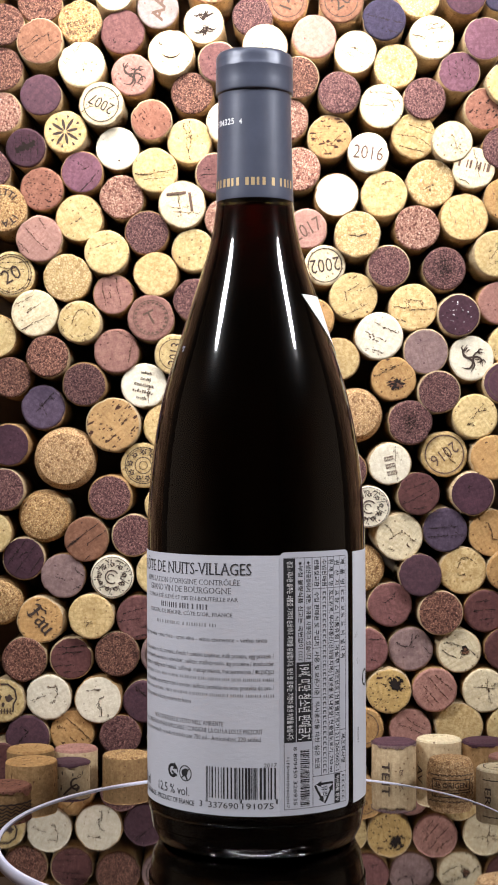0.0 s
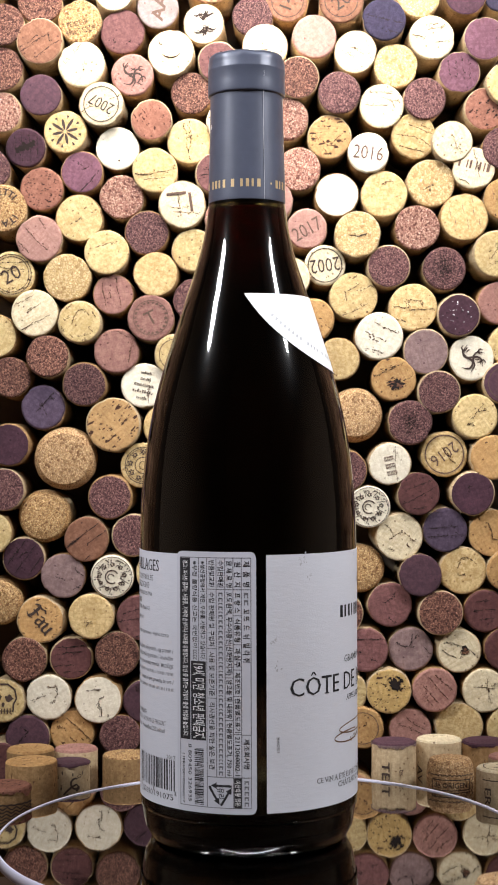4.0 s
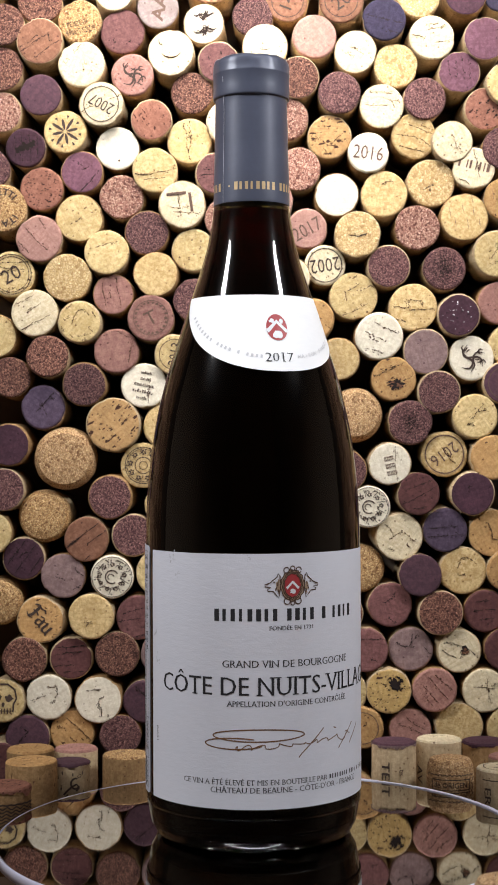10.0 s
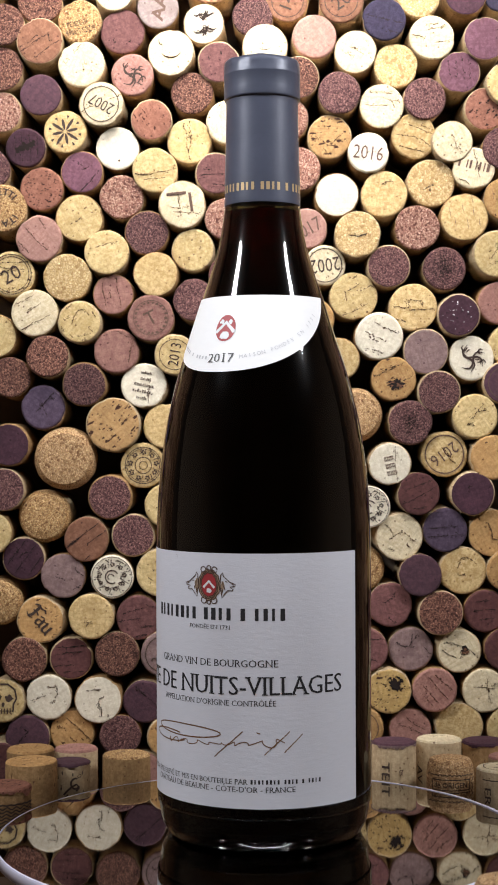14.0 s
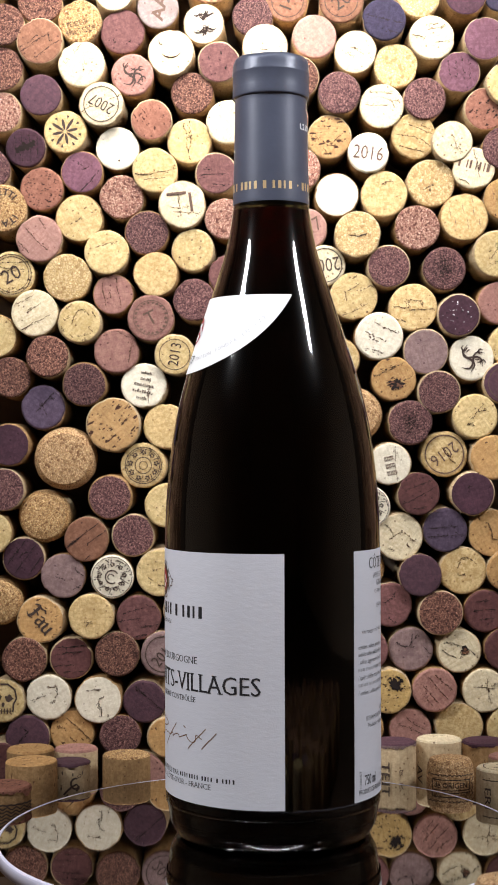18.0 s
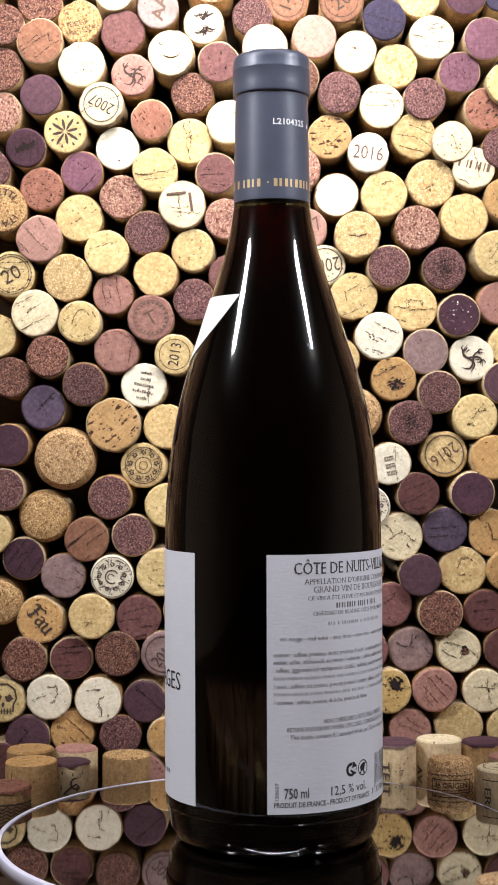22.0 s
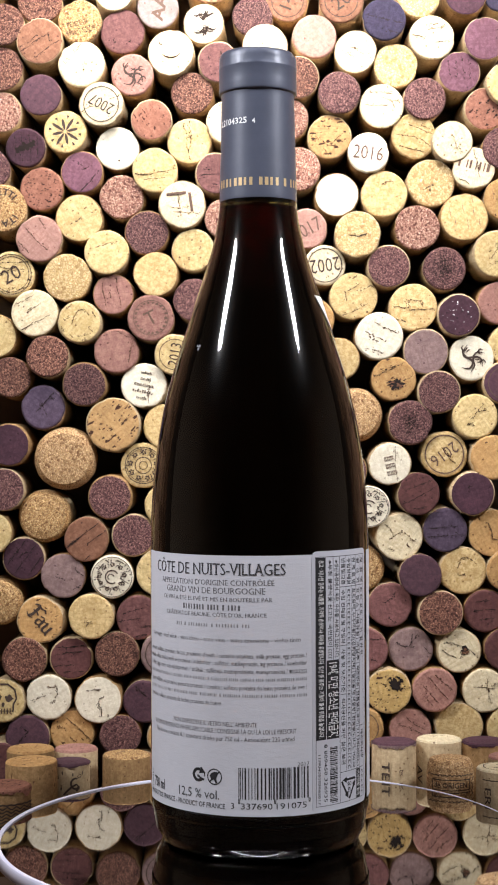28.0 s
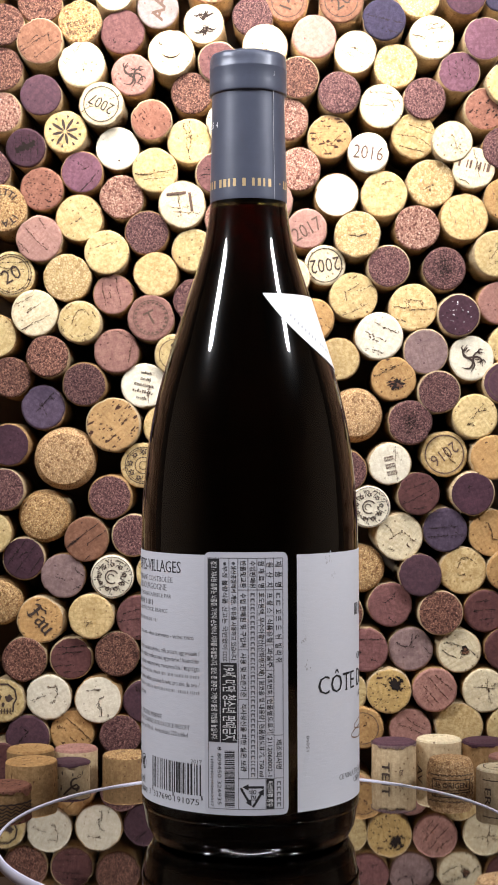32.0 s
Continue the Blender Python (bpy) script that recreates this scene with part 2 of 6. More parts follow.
def lathe(profile, seg=64, closed_top=True, closed_bottom=True, mat_of=None):
    """A turned body about z from (radius, z) pairs."""
    bm = bmesh.new()
    rings = []
    for r, z in profile:
        rings.append([bm.verts.new((r * math.sin(2 * math.pi * i / seg), -r * math.cos(2 * math.pi * i / seg), z)) for i in range(seg)])
    for k in range(len(rings) - 1):
        a, b = rings[k], rings[k + 1]
        for i in range(seg):
            j = (i + 1) % seg
            f = bm.faces.new((a[i], a[j], b[j], b[i]))
            f.smooth = True
            if mat_of:
                f.material_index = mat_of(k)
    if closed_bottom:
        bm.faces.new(list(reversed(rings[0])))
    if closed_top:
        bm.faces.new(rings[-1])
    return bm


def cork_body(r, length, shape="straight", seed=0, bare_rim=False):
    """A cork lying along y with its printed end at y = 0; slots: 0 end grain, 1 side."""
    rnd = random.Random(seed)
    seg = 40
    bm = bmesh.new()
    ph = [rnd.uniform(0, 6.28) for _ in range(4)]
    am = [rnd.uniform(0.0, 0.012), rnd.uniform(0.0, 0.008), rnd.uniform(0, 0.006), rnd.uniform(0, 0.004)]
    ch = rnd.uniform(0.0006, 0.0011)
    if shape == "sparkling":
        prof = [(0.0, -0.0006), (0.55, -0.0005), (0.80, 0.0), (0.93, 0.003), (1.0, 0.008), (0.99, 0.016), (0.86, 0.024), (0.82, length)]
    elif shape == "rounded":
        prof = [(0.0, -0.0004), (0.55, -0.0002), (0.84, 0.0006), (0.95, 0.003), (1.0, 0.007), (1.0, length * 0.5), (0.98, length)]
    else:
        bulge = rnd.uniform(-0.02, 0.02)
        prof = [(0.0, rnd.uniform(-0.0002, 0.0002)), (0.5, 0.0), (0.9, 0.0), (1 - ch * 0.55 / r, 0.0002), (1.0, ch), (1 + bulge, length * 0.5), (0.99, length)]
    rings = []
    chips = {}
    for _ in range(rnd.choice((0, 1, 2, 3, 4))):
        at = rnd.randrange(seg)
        for d, w in ((0, 1.0), (1, rnd.uniform(0.2, 1.0)), (2, rnd.choice((0.0, 0.4)))):
            chips[(at + d) % seg] = rnd.uniform(0.012, 0.05) * w
    for k, (q, y) in enumerate(prof):
        if k == 0:
            rings.append([bm.verts.new((0, y, 0))])
            continue
        ring = []
        for i in range(seg):
            a = 2 * math.pi * i / seg
            w = 1 + sum(am[j] * math.sin((j + 2) * a + ph[j]) for j in range(4)) + rnd.uniform(-0.005, 0.005) * (k > 2)
            if k in (3, 4) and shape == "straight":
                w -= chips.get(i, 0.0)
            ring.append(bm.verts.new((q * r * w * math.cos(a), y, q * r * w * math.sin(a))))
        rings.append(ring)
    for i in range(seg):
        j = (i + 1) % seg
        bm.faces.new((rings[0][0], rings[1][i], rings[1][j]))
        for k in range(1, len(rings) - 1):
            f = bm.faces.new((rings[k][i], rings[k + 1][i], rings[k + 1][j], rings[k][j]))
            f.smooth = k >= 4
            f.material_index = 1 if (k >= (3 if bare_rim else 4) and shape == "straight") or (k >= 4 and shape == "rounded") or (k >= 5) else 0
    bm.faces.new(list(reversed(rings[-1]))).material_index = 1
    return bm


# ---- the room round the set ----
ROOM_PAINT = plain("room_paint", (0.72, 0.56, 0.41), 0.8, grain=0.1, scale=60)
TABLE = plain("table_dark", (0.09, 0.055, 0.035), 0.45, grain=0.3, scale=120)


def slab(name, x0, x1, y0, y1, z0, z1, mat, label, category):
    bm = bmesh.new()
    bmesh.ops.create_cube(bm, size=1.0)
    bmesh.ops.scale(bm, vec=(x1 - x0, y1 - y0, z1 - z0), verts=bm.verts)
    bmesh.ops.translate(bm, vec=((x0 + x1) / 2, (y0 + y1) / 2, (z0 + z1) / 2), verts=bm.verts)
    return tagged(part(name, bm, mat, None), label, category, kind="structure")


slab("floor", -0.9, 0.9, -1.5, 0.45, -0.03, 0.0, TABLE, "dark brown table top under the corks and turntable", "table top")
slab("wall_back", -0.9, 0.9, WALL_Y + 0.047, WALL_Y + 0.067, 0.0, 1.3, BOARD, "brown board behind the stacked corks", "wall")
slab("wall_left", -0.72, -0.70, -1.5, 0.45, 0.0, 1.3, ROOM_PAINT, "plain beige side wall of the room", "wall")
slab("wall_right", 0.70, 0.72, -1.5, 0.45, 0.0, 1.3, ROOM_PAINT, "plain beige side wall of the room", "wall")
slab("wall_front", -0.9, 0.9, -1.52, -1.5, 0.0, 1.3, ROOM_PAINT, "plain beige wall behind the camera", "wall")
slab("ceiling", -0.92, 0.92, -1.52, 0.45, 1.3, 1.32, ROOM_PAINT, "plain beige ceiling of the room", "ceiling")


# ---- lettering and strokes ----
SET_LINES = {}


def set_lines(lines, weight):
    """Sets many lines of type at once and keeps each one's outline for glyphs()."""
    vs, fs = glyphs("\n".join(lines), weight)
    rows = [[] for _ in lines]
    for f in fs:
        y = sum(vs[i].y for i in f) / len(f)
        rows[min(len(lines) - 1, max(0, round((0.3 - y) / PITCH)))].append(f)
    for k, (line, row) in enumerate(zip(lines, rows)):
        used = sorted({i for f in row for i in f})
        at = {i: n for n, i in enumerate(used)}
        SET_LINES[line] = [vs[i] + Vector((0, k * PITCH, 0)) for i in used], [tuple(at[i] for i in f) for f in row]


def glyphs(text, weight=0.0):
    """The flat outline mesh of a line of text: vertices, faces, and its width; capitals are 1 high."""
    if text in SET_LINES:
        return SET_LINES[text]
    cu = bpy.data.curves.new("type", "FONT")
    cu.body, cu.resolution_u, cu.offset, cu.space_line = text, 2, weight, 3.0
    ob = new("type", cu)
    bpy.context.view_layer.update()
    me = bpy.data.meshes.new_from_object(ob.evaluated_get(bpy.context.evaluated_depsgraph_get()))
    bpy.data.objects.remove(ob)
    bpy.data.curves.remove(cu)
    vs = [v.co.copy() for v in me.vertices]
    fs = [tuple(p.vertices) for p in me.polygons]
    bpy.data.meshes.remove(me)
    return vs, fs


CAP = max(v.y for v in glyphs("H")[0])
PITCH = -min(v.y for v in glyphs("H\nH")[0])


def stems(vs, fs):
    """Ends of upright stems on the base line and the cap line, for serifs."""
    use = {}
    for f in fs:
        for i in range(len(f)):
            e = (f[i], f[(i + 1) % len(f)])
            use[tuple(sorted(e))] = use.get(tuple(sorted(e)), 0) + 1
    rim = [e for e, n in use.items() if n == 1]
    touch = {}
    for a, b in rim:
        touch.setdefault(a, []).append(b)
        touch.setdefault(b, []).append(a)
    out = []
    for a, b in rim:
        for line in (0.0, CAP):
            if abs(vs[a].y - line) < 0.02 * CAP and abs(vs[b].y - line) < 0.02 * CAP and 0.05 * CAP < abs(vs[a].x - vs[b].x) < 0.25 * CAP:
                up = [vs[n] - vs[k] for k, other in ((a, b), (b, a)) for n in touch[k] if n != other]
                if up and all(abs(d.x) < 0.5 * abs(d.y) + 1e-6 for d in up):
                    out.append((min(vs[a].x, vs[b].x), max(vs[a].x, vs[b].x), line))
    return out


def contrast(vs, fs, wide, thin):
    """Outline points moved out sideways and in from above and below: broad uprights, thin level strokes."""
    seen = {}
    for f in fs:
        turn = sum(vs[f[i]].x * vs[f[i - 1]].y - vs[f[i - 1]].x * vs[f[i]].y for i in range(len(f)))
        for i in range(len(f)):
            a, b = (f[i - 1], f[i]) if turn < 0 else (f[i], f[i - 1])
            if (b, a) in seen:
                del seen[(b, a)]
            else:
                seen[(a, b)] = True
    out = [Vector((0.0, 0.0)) for _ in vs]
    for a, b in seen:
        d = vs[b] - vs[a]
        n = Vector((d.y, -d.x)) / max(1e-9, math.hypot(d.x, d.y))
        out[a] += n
        out[b] += n
    return [Vector((v.x + wide * n.x / max(0.3, n.length), v.y - thin * n.y / max(0.3, n.length), v.z)) for v, n in zip(vs, out)]


def text_flat(bm, text, height, width, place, serif=False, weight=0.0):
    """Adds text to bm; place(u, v) puts a flat point, centred on the line's middle, into space. Width None: natural."""
    vs, fs = glyphs(text, weight)
    x0, x1 = min(v.x for v in vs), max(v.x for v in vs)
    sy = height / CAP
    sx = sy if width is None else width / (x1 - x0)
    mid = (x0 + x1) / 2
    for a, b, line in stems(vs, fs) if serif else ():
        v0 = 0.0 if line == 0 else CAP * 0.945
        quad(bm, (a - 0.11 * CAP - mid) * sx, v0 * sy - height / 2, (b + 0.11 * CAP - mid) * sx, (v0 + 0.055 * CAP) * sy - height / 2, place)
    if serif:
        vs = contrast(vs, fs, 0.013 * CAP, 0.016 * CAP)
    made = [bm.verts.new(place((v.x - (x0 + x1) / 2) * sx, v.y * sy - height / 2)) for v in vs]
    for f in fs:
        try:
            bm.faces.new([made[i] for i in f])
        except ValueError:
            pass


def quad(bm, u0, v0, u1, v1, place, cut=1):
    """A small bar, cut along u where it has to follow a curve."""
    lo = [bm.verts.new(place(u0 + (u1 - u0) * k / cut, v0)) for k in range(cut + 1)]
    hi = [bm.verts.new(place(u0 + (u1 - u0) * k / cut, v1)) for k in range(cut + 1)]
    for k in range(cut):
        bm.faces.new((lo[k], lo[k + 1], hi[k + 1], hi[k]))


def stroke(bm, pts, width, place, taper=False):
    """A ribbon along flat points."""
    n = len(pts)
    left, right = [], []
    for i in range(n):
        a, b = pts[max(i - 1, 0)], pts[min(i + 1, n - 1)]
        dx, dy = b[0] - a[0], b[1] - a[1]
        q = math.hypot(dx, dy) or 1e-9
        w = width / 2 * (0.25 + 0.75 * math.sin(math.pi * i / (n - 1)) if taper else 1)
        ox, oy = -dy / q * w, dx / q * w
        left.append(bm.verts.new(place(pts[i][0] + ox, pts[i][1] + oy)))
        right.append(bm.verts.new(place(pts[i][0] - ox, pts[i][1] - oy)))
    for i in range(n - 1):
        bm.faces.new((right[i], right[i + 1], left[i + 1], left[i]))


def circle_pts(r, a0=0, a1=360, n=48, cx=0, cy=0, ry=None):
    return [(cx + r * math.cos(radians(a0 + (a1 - a0) * i / n)), cy + (ry or r) * math.sin(radians(a0 + (a1 - a0) * i / n))) for i in range(n + 1)]


def blob(bm, cx, cy, rx, ry, place, rnd, n=14, rough=0.3):
    """A filled uneven patch."""
    c = bm.verts.new(place(cx, cy))
    ring = []
    for i in range(n):
        a = 2 * math.pi * i / n
        w = 1 + rnd.uniform(-rough, rough)
        ring.append(bm.verts.new(place(cx + rx * w * math.cos(a), cy + ry * w * math.sin(a))))
    for i in range(n):
        bm.faces.new((c, ring[i], ring[(i + 1) % n]))


def spans(words, width, gap=1.0):
    """Start and end of word-long bars that fill a width, for words of the given lengths."""
    total = sum(words) + gap * (len(words) - 1)
    out, at = [], -width / 2
    for w in words:
        out.append((at, at + w / total * width))
        at += (w + gap) / total * width
    return out


# ---- corks ----
KIND_WORDS = {
    "N": "pale cream natural wine cork", "S": "smooth whitish wine cork", "NY": "cream-yellow natural wine cork", "NF": "fine-grained yellow wine cork",
    "NP": "yellow-tan wine cork with many pits", "NT": "tan natural wine cork", "NQ": "wide tan natural cork with dark pits", "P": "pale pink stained wine cork", "P2": "salmon stained natural wine cork",
    "RM": "rose-brown stained natural wine cork", "R": "wine-red stained natural cork", "R2": "russet stained natural wine cork", "R3": "brick-red stained pitted wine cork", "W": "purple stained wine cork",
    "W2": "dark purple stained wine cork", "W3": "violet stained wine cork", "B": "dark blue-violet stained wine cork", "G": "greyish mauve stained wine cork",
    "AF": "pale yellow agglomerated wine cork", "GP": "pale greyish mauve wine cork", "WP": "plum-pink stained wine cork",
    "AP": "pinkish agglomerated wine cork", "AM": "reddish brown agglomerated wine cork", "AD": "dark wine-stained agglomerated cork",
    "AT": "wide tan agglomerated cork", "C": "mushroom-shaped agglomerated sparkling wine cork"}
MARK_WORDS = {"star": " printed with a star", "y2007": " printed 2007 in a ring", "d2016": " printed 2016", "d2017": " printed 2017", "d2002": " printed 2002",
              "y2016": " printed 2016 in a ring", "d2010": " printed 2016 in a ring", "crystals": " with white crystals", "blot": " with a darker blot", "stamp": " with a grey stamp", "floral": " with floral print", "wreath": " with a printed wreath", "hole": " with a dark rotten hole",
              "emblem": " with a dark printed emblem", "skull": " with a printed skull", "patch": " with a dark blotch", "pits": " with many pits", "finepits": " with fine pits", "darkpits": " with dark pits", "fau": " with blackletter print", "figures": " with two printed figures", "code": " with a printed code"}
COUNT = [0]


def jag(rnd, a, b, n, amp):
    """A ragged line from a to b: midpoints shifted again and again."""
    pts = [a, b]
    while len(pts) <= n:
        out = []
        for p, q in zip(pts, pts[1:]):
            out += [p, ((p[0] + q[0]) / 2 + rnd.uniform(-amp, amp), (p[1] + q[1]) / 2 + rnd.uniform(-amp, amp))]
        pts = out + [pts[-1]]
        amp *= 0.6
    return pts


def mark_cork(ob, mark, r, seed, lines=(), pale=True, roll=0.0):
    rnd = random.Random(seed * 7 + 1)

    def face(turn=0.0, lift=0.00027):
        turn += roll
        c, s = math.cos(radians(turn)), math.sin(radians(turn))
        return lambda u, v: (u * c - v * s, -lift, u * s + v * c)

    ink, crack, shine, rust = bmesh.new(), bmesh.new(), bmesh.new(), bmesh.new()
    soft = False
    p = face()

    def cracks(lines, width=0.045):
        """Thin torn channels: broken lines of uneven width with pits strung along them."""
        for a, b in lines:
            long = math.hypot(b[0] - a[0], b[1] - a[1])
            pts = jag(rnd, (a[0] * r, a[1] * r), (b[0] * r, b[1] * r), 24, min(0.055, 0.09 * long + 0.01) * r)
            pts = [(x * min(1, 0.95 * r / max(1e-9, math.hypot(x, y))), y * min(1, 0.95 * r / max(1e-9, math.hypot(x, y)))) for x, y in pts]
            i = 0
            while i < len(pts) - 2:
                j = min(len(pts), i + rnd.randint(6, 17))
                if j - i > 2:
                    stroke(crack, pts[i:j], width * r * rnd.uniform(0.4, 1.15) * (0.75 if pale else 0.82), p, True)
                i = j - rnd.choice((1, 1, 0))
            ux, uy = (b[0] - a[0]) / max(long, 1e-6), (b[1] - a[1]) / max(long, 1e-6)
            for _ in range(int(3 + 7 * long)):
                x, y = rnd.choice(pts[1:-1])
                d = rnd.gauss(0, 0.045) * r
                x, y, q = x - uy * d, y + ux * d, rnd.uniform(0.012, 0.05) * r
                if math.hypot(x, y) < 0.9 * r:
                    stroke(crack, [(x - ux * q, y - uy * q), (x, y), (x + ux * q, y + uy * q)], rnd.uniform(0.02, 0.05) * r, p, True)

    def pits(n, cx, cy, spread, ux, uy, size):
        for _ in range(n):
            x, y = rnd.uniform(-1, 1) * spread + cx, rnd.uniform(-1, 1) * spread + cy
            if math.hypot(x, y) > 0.88:
                continue
            q = rnd.uniform(0.4, 1.2) * size * r
            stroke(crack, [(x * r - ux * q, y * r - uy * q), (x * r + rnd.gauss(0, 0.2) * q, y * r), (x * r + ux * q, y * r + uy * q)], q * rnd.uniform(0.5, 1.1), p, True)

    cracks([((x0, y0), (x1, y1)) for x0, y0, x1, y1 in lines], 0.05)

    if mark == "code":
        text_flat(ink, "EQC5 L-7068", 0.24 * r, 1.35 * r, lambda u, v: face(192)(u + 0.05 * r, v + 0.42 * r))
        text_flat(ink, "10:20K32", 0.24 * r, 0.95 * r, lambda u, v: face(192)(u + 0.15 * r, v + 0.06 * r))
    elif mark == "letterA":
        text_flat(ink, "AA", 0.55 * r, 1.35 * r, lambda u, v: face(78)(u + 0.05 * r, v - 0.05 * r), False, 0.03)
        soft = True
    elif mark == "figures":
        for x in (-0.05, 0.15, 0.0):
            for k in range(2):
                y = 0.38 - 0.75 * k
                stroke(ink, jag(rnd, ((x - 0.45) * r, y * r), ((x + 0.5) * r, (y + 0.12) * r), 8, 0.22 * r), 0.085 * r, p, True)
                stroke(ink, jag(rnd, (x * r, (y - 0.25) * r), ((x + 0.1) * r, (y + 0.3) * r), 6, 0.16 * r), 0.085 * r, p, True)
    elif mark == "smile":
        stroke(crack, circle_pts(0.42 * r, 200, 340, 14, 0, 0.08 * r, 0.3 * r), 0.07 * r, p, True)
        cracks([((-0.5, 0.6), (-0.35, 0.1))], 0.04)
    elif mark == "smallarc":
        stroke(crack, circle_pts(0.35 * r, 215, 320, 12, 0, 0.1 * r, 0.25 * r), 0.03 * r, p, True)
    elif mark == "emblem":
        for turn, at in ((35, -0.12), (-40, 0.05), (100, 0.12)):
            q = face(turn)
            stroke(ink, [(u * r, (at + 0.2 * math.sin(u * 5.5)) * r) for u in [-0.6 + 1.2 * i / 24 for i in range(25)]], 0.1 * r, q, True)
            stroke(ink, circle_pts(0.11 * r, 0, 270, 12, 0.5 * r, (at + 0.12) * r), 0.075 * r, q, True)
        for k in range(5):
            a = (rnd.uniform(-0.45, 0.3), rnd.uniform(-0.45, 0.3))
            stroke(ink, jag(rnd, (a[0] * r, a[1] * r), ((a[0] + 0.25) * r, (a[1] + rnd.uniform(-0.2, 0.25)) * r), 8, 0.07 * r), 0.06 * r, p, True)
    elif mark in ("ring1", "ring2", "ring", "ringH", "y20"):
        stroke(ink, circle_pts(0.74 * r), 0.035 * r, p)
        word = {"ring1": "14", "ring2": "20", "ringH": "T", "y20": "2013"}.get(mark)
        if mark == "ringH":
            for k in range(22):
                a = radians(360 / 22 * k)
                blob(ink, 0.66 * r * math.cos(a), 0.66 * r * math.sin(a), 0.07 * r, 0.05 * r, p, rnd, 7, 0.5)
        if word:
            text_flat(ink, word, 0.5 * r if mark == "y20" else 0.6 * r, 1.1 * r if mark == "y20" else None, face({"ringH": 28, "y20": 80, "ring2": 35, "ring1": 70}.get(mark, 10)))
        soft = mark in ("ringH", "ring")
    elif mark in ("y2007", "y2016"):
        stroke(ink, circle_pts(0.78 * r), 0.045 * r, p)
        text_flat(ink, mark[1:], 0.5 * r, 1.15 * r, face(150 if mark == "y2007" else 48))
    elif mark in ("d2016", "d2017", "d2002", "d2010"):
        turn = {"d2016": -8, "d2017": 28, "d2002": 188, "d2010": 216}[mark]
        text_flat(ink, "2016" if mark == "d2010" else mark[1:], 0.5 * r if mark == "d2010" else 0.66 * r, 1.25 * r if mark == "d2010" else 1.45 * r, face(turn))
        if mark in ("d2002", "d2010"):
            stroke(ink, circle_pts(0.82 * r), 0.05 * r, p)
        soft = mark != "d2002"
    elif mark == "star":
        for k in range(8):
            a = radians(45 * k + 12)
            tip = 0.72 if k % 2 else 0.60
            stroke(ink, [(q * r * math.cos(a), q * r * math.sin(a)) for q in (0.08, 0.2, 0.5 * tip + 0.06, 0.85 * tip, tip)], 0.145 * r, p, True)
            b = a + radians(22)
            c, d = math.cos(b), math.sin(b)
            ink.faces.new([ink.verts.new(p(x * r, y * r)) for x, y in ((0.58 * c, 0.58 * d), (0.76 * c + 0.07 * d, 0.76 * d - 0.07 * c), (0.76 * c - 0.07 * d, 0.76 * d + 0.07 * c))])
    elif mark == "hcrack":
        cracks([((-0.8, -0.1), (0.7, 0.12)), ((-0.6, -0.4), (0.5, -0.3)), ((-0.2, 0.5), (0.75, 0.45))], 0.045)
    elif mark == "smallcrack":
        cracks([((-0.4, 0.12), (0.0, 0.32)), ((0.1, 0.3), (0.35, 0.4))], 0.045)
    elif mark == "blockprint":
        quad(ink, -0.62 * r, 0.42 * r, 0.2 * r, 0.54 * r, face(6))
        quad(ink, 0.3 * r, -0.35 * r, 0.42 * r, 0.45 * r, face(8))
        soft = True
        cracks([((-0.2, 0.5), (0.0, -0.5)), ((-0.5, -0.1), (0.5, -0.05)), ((-0.4, -0.3), (0.8, -0.4))], 0.04)
    elif mark == "rim":
        for ch, turn in (("E", 8), ("T", -14), ("T", -34), ("I", -50), ("I", -124), ("T", -142), ("A", -168)):
            text_flat(ink, ch, 0.28 * r, None, lambda u, v, q=face(turn): q(u, v + 0.66 * r), True, 0.02)
    elif mark == "scribble":
        cracks([((-0.5, 0.5), (0.75, 0.55)), ((-0.6, 0.35), (0.6, 0.2)), ((-0.4, -0.75), (0.85, -0.5)), ((-0.8, -0.2), (0.2, 0.3))], 0.045)
        stroke(ink, circle_pts(0.86 * r), 0.03 * r, p)
        stroke(ink, circle_pts(0.76 * r), 0.03 * r, p)
        text_flat(ink, "20", 0.62 * r, 0.8 * r, face(28))
    elif mark == "dlines":
        cracks([((-0.5, 0.6), (-0.35, -0.6)), ((0.15, 0.85), (0.4, -0.7)), ((-0.25, 0.2), (-0.1, -0.2))], 0.06)
    elif mark == "lines":
        for k, n in enumerate(((3,), (1, 2, 1), (2, 3, 1, 1), (2, 1), (2,))):
            for a, b in spans([1.0] * (3 * sum(n)), 0.9 * r * (0.5 + 0.5 * (k in (2, 3))), 0.8):
                quad(ink, a, (0.5 - 0.28 * k) * r, b, (0.6 - 0.28 * k + rnd.uniform(-0.03, 0.05)) * r, face(-12))
        cracks([((0.2, -0.8), (0.3, 0.3))], 0.05)
    elif mark in ("wreath", "floral"):
        if mark == "wreath":
            stroke(ink, circle_pts(0.80 * r), 0.03 * r, p)
            stroke(ink, circle_pts(0.72 * r), 0.025 * r, p)
            stroke(ink, circle_pts(0.36 * r), 0.04 * r, p)
            stroke(ink, circle_pts(0.18 * r), 0.03 * r, p)
        else:
            stroke(ink, circle_pts(0.92 * r), 0.025 * r, p)
            stroke(ink, circle_pts(0.3 * r, 30, 300, 24), 0.06 * r, p)
            stroke(ink, circle_pts(0.14 * r, 0, 240, 14, -0.05 * r), 0.04 * r, p)
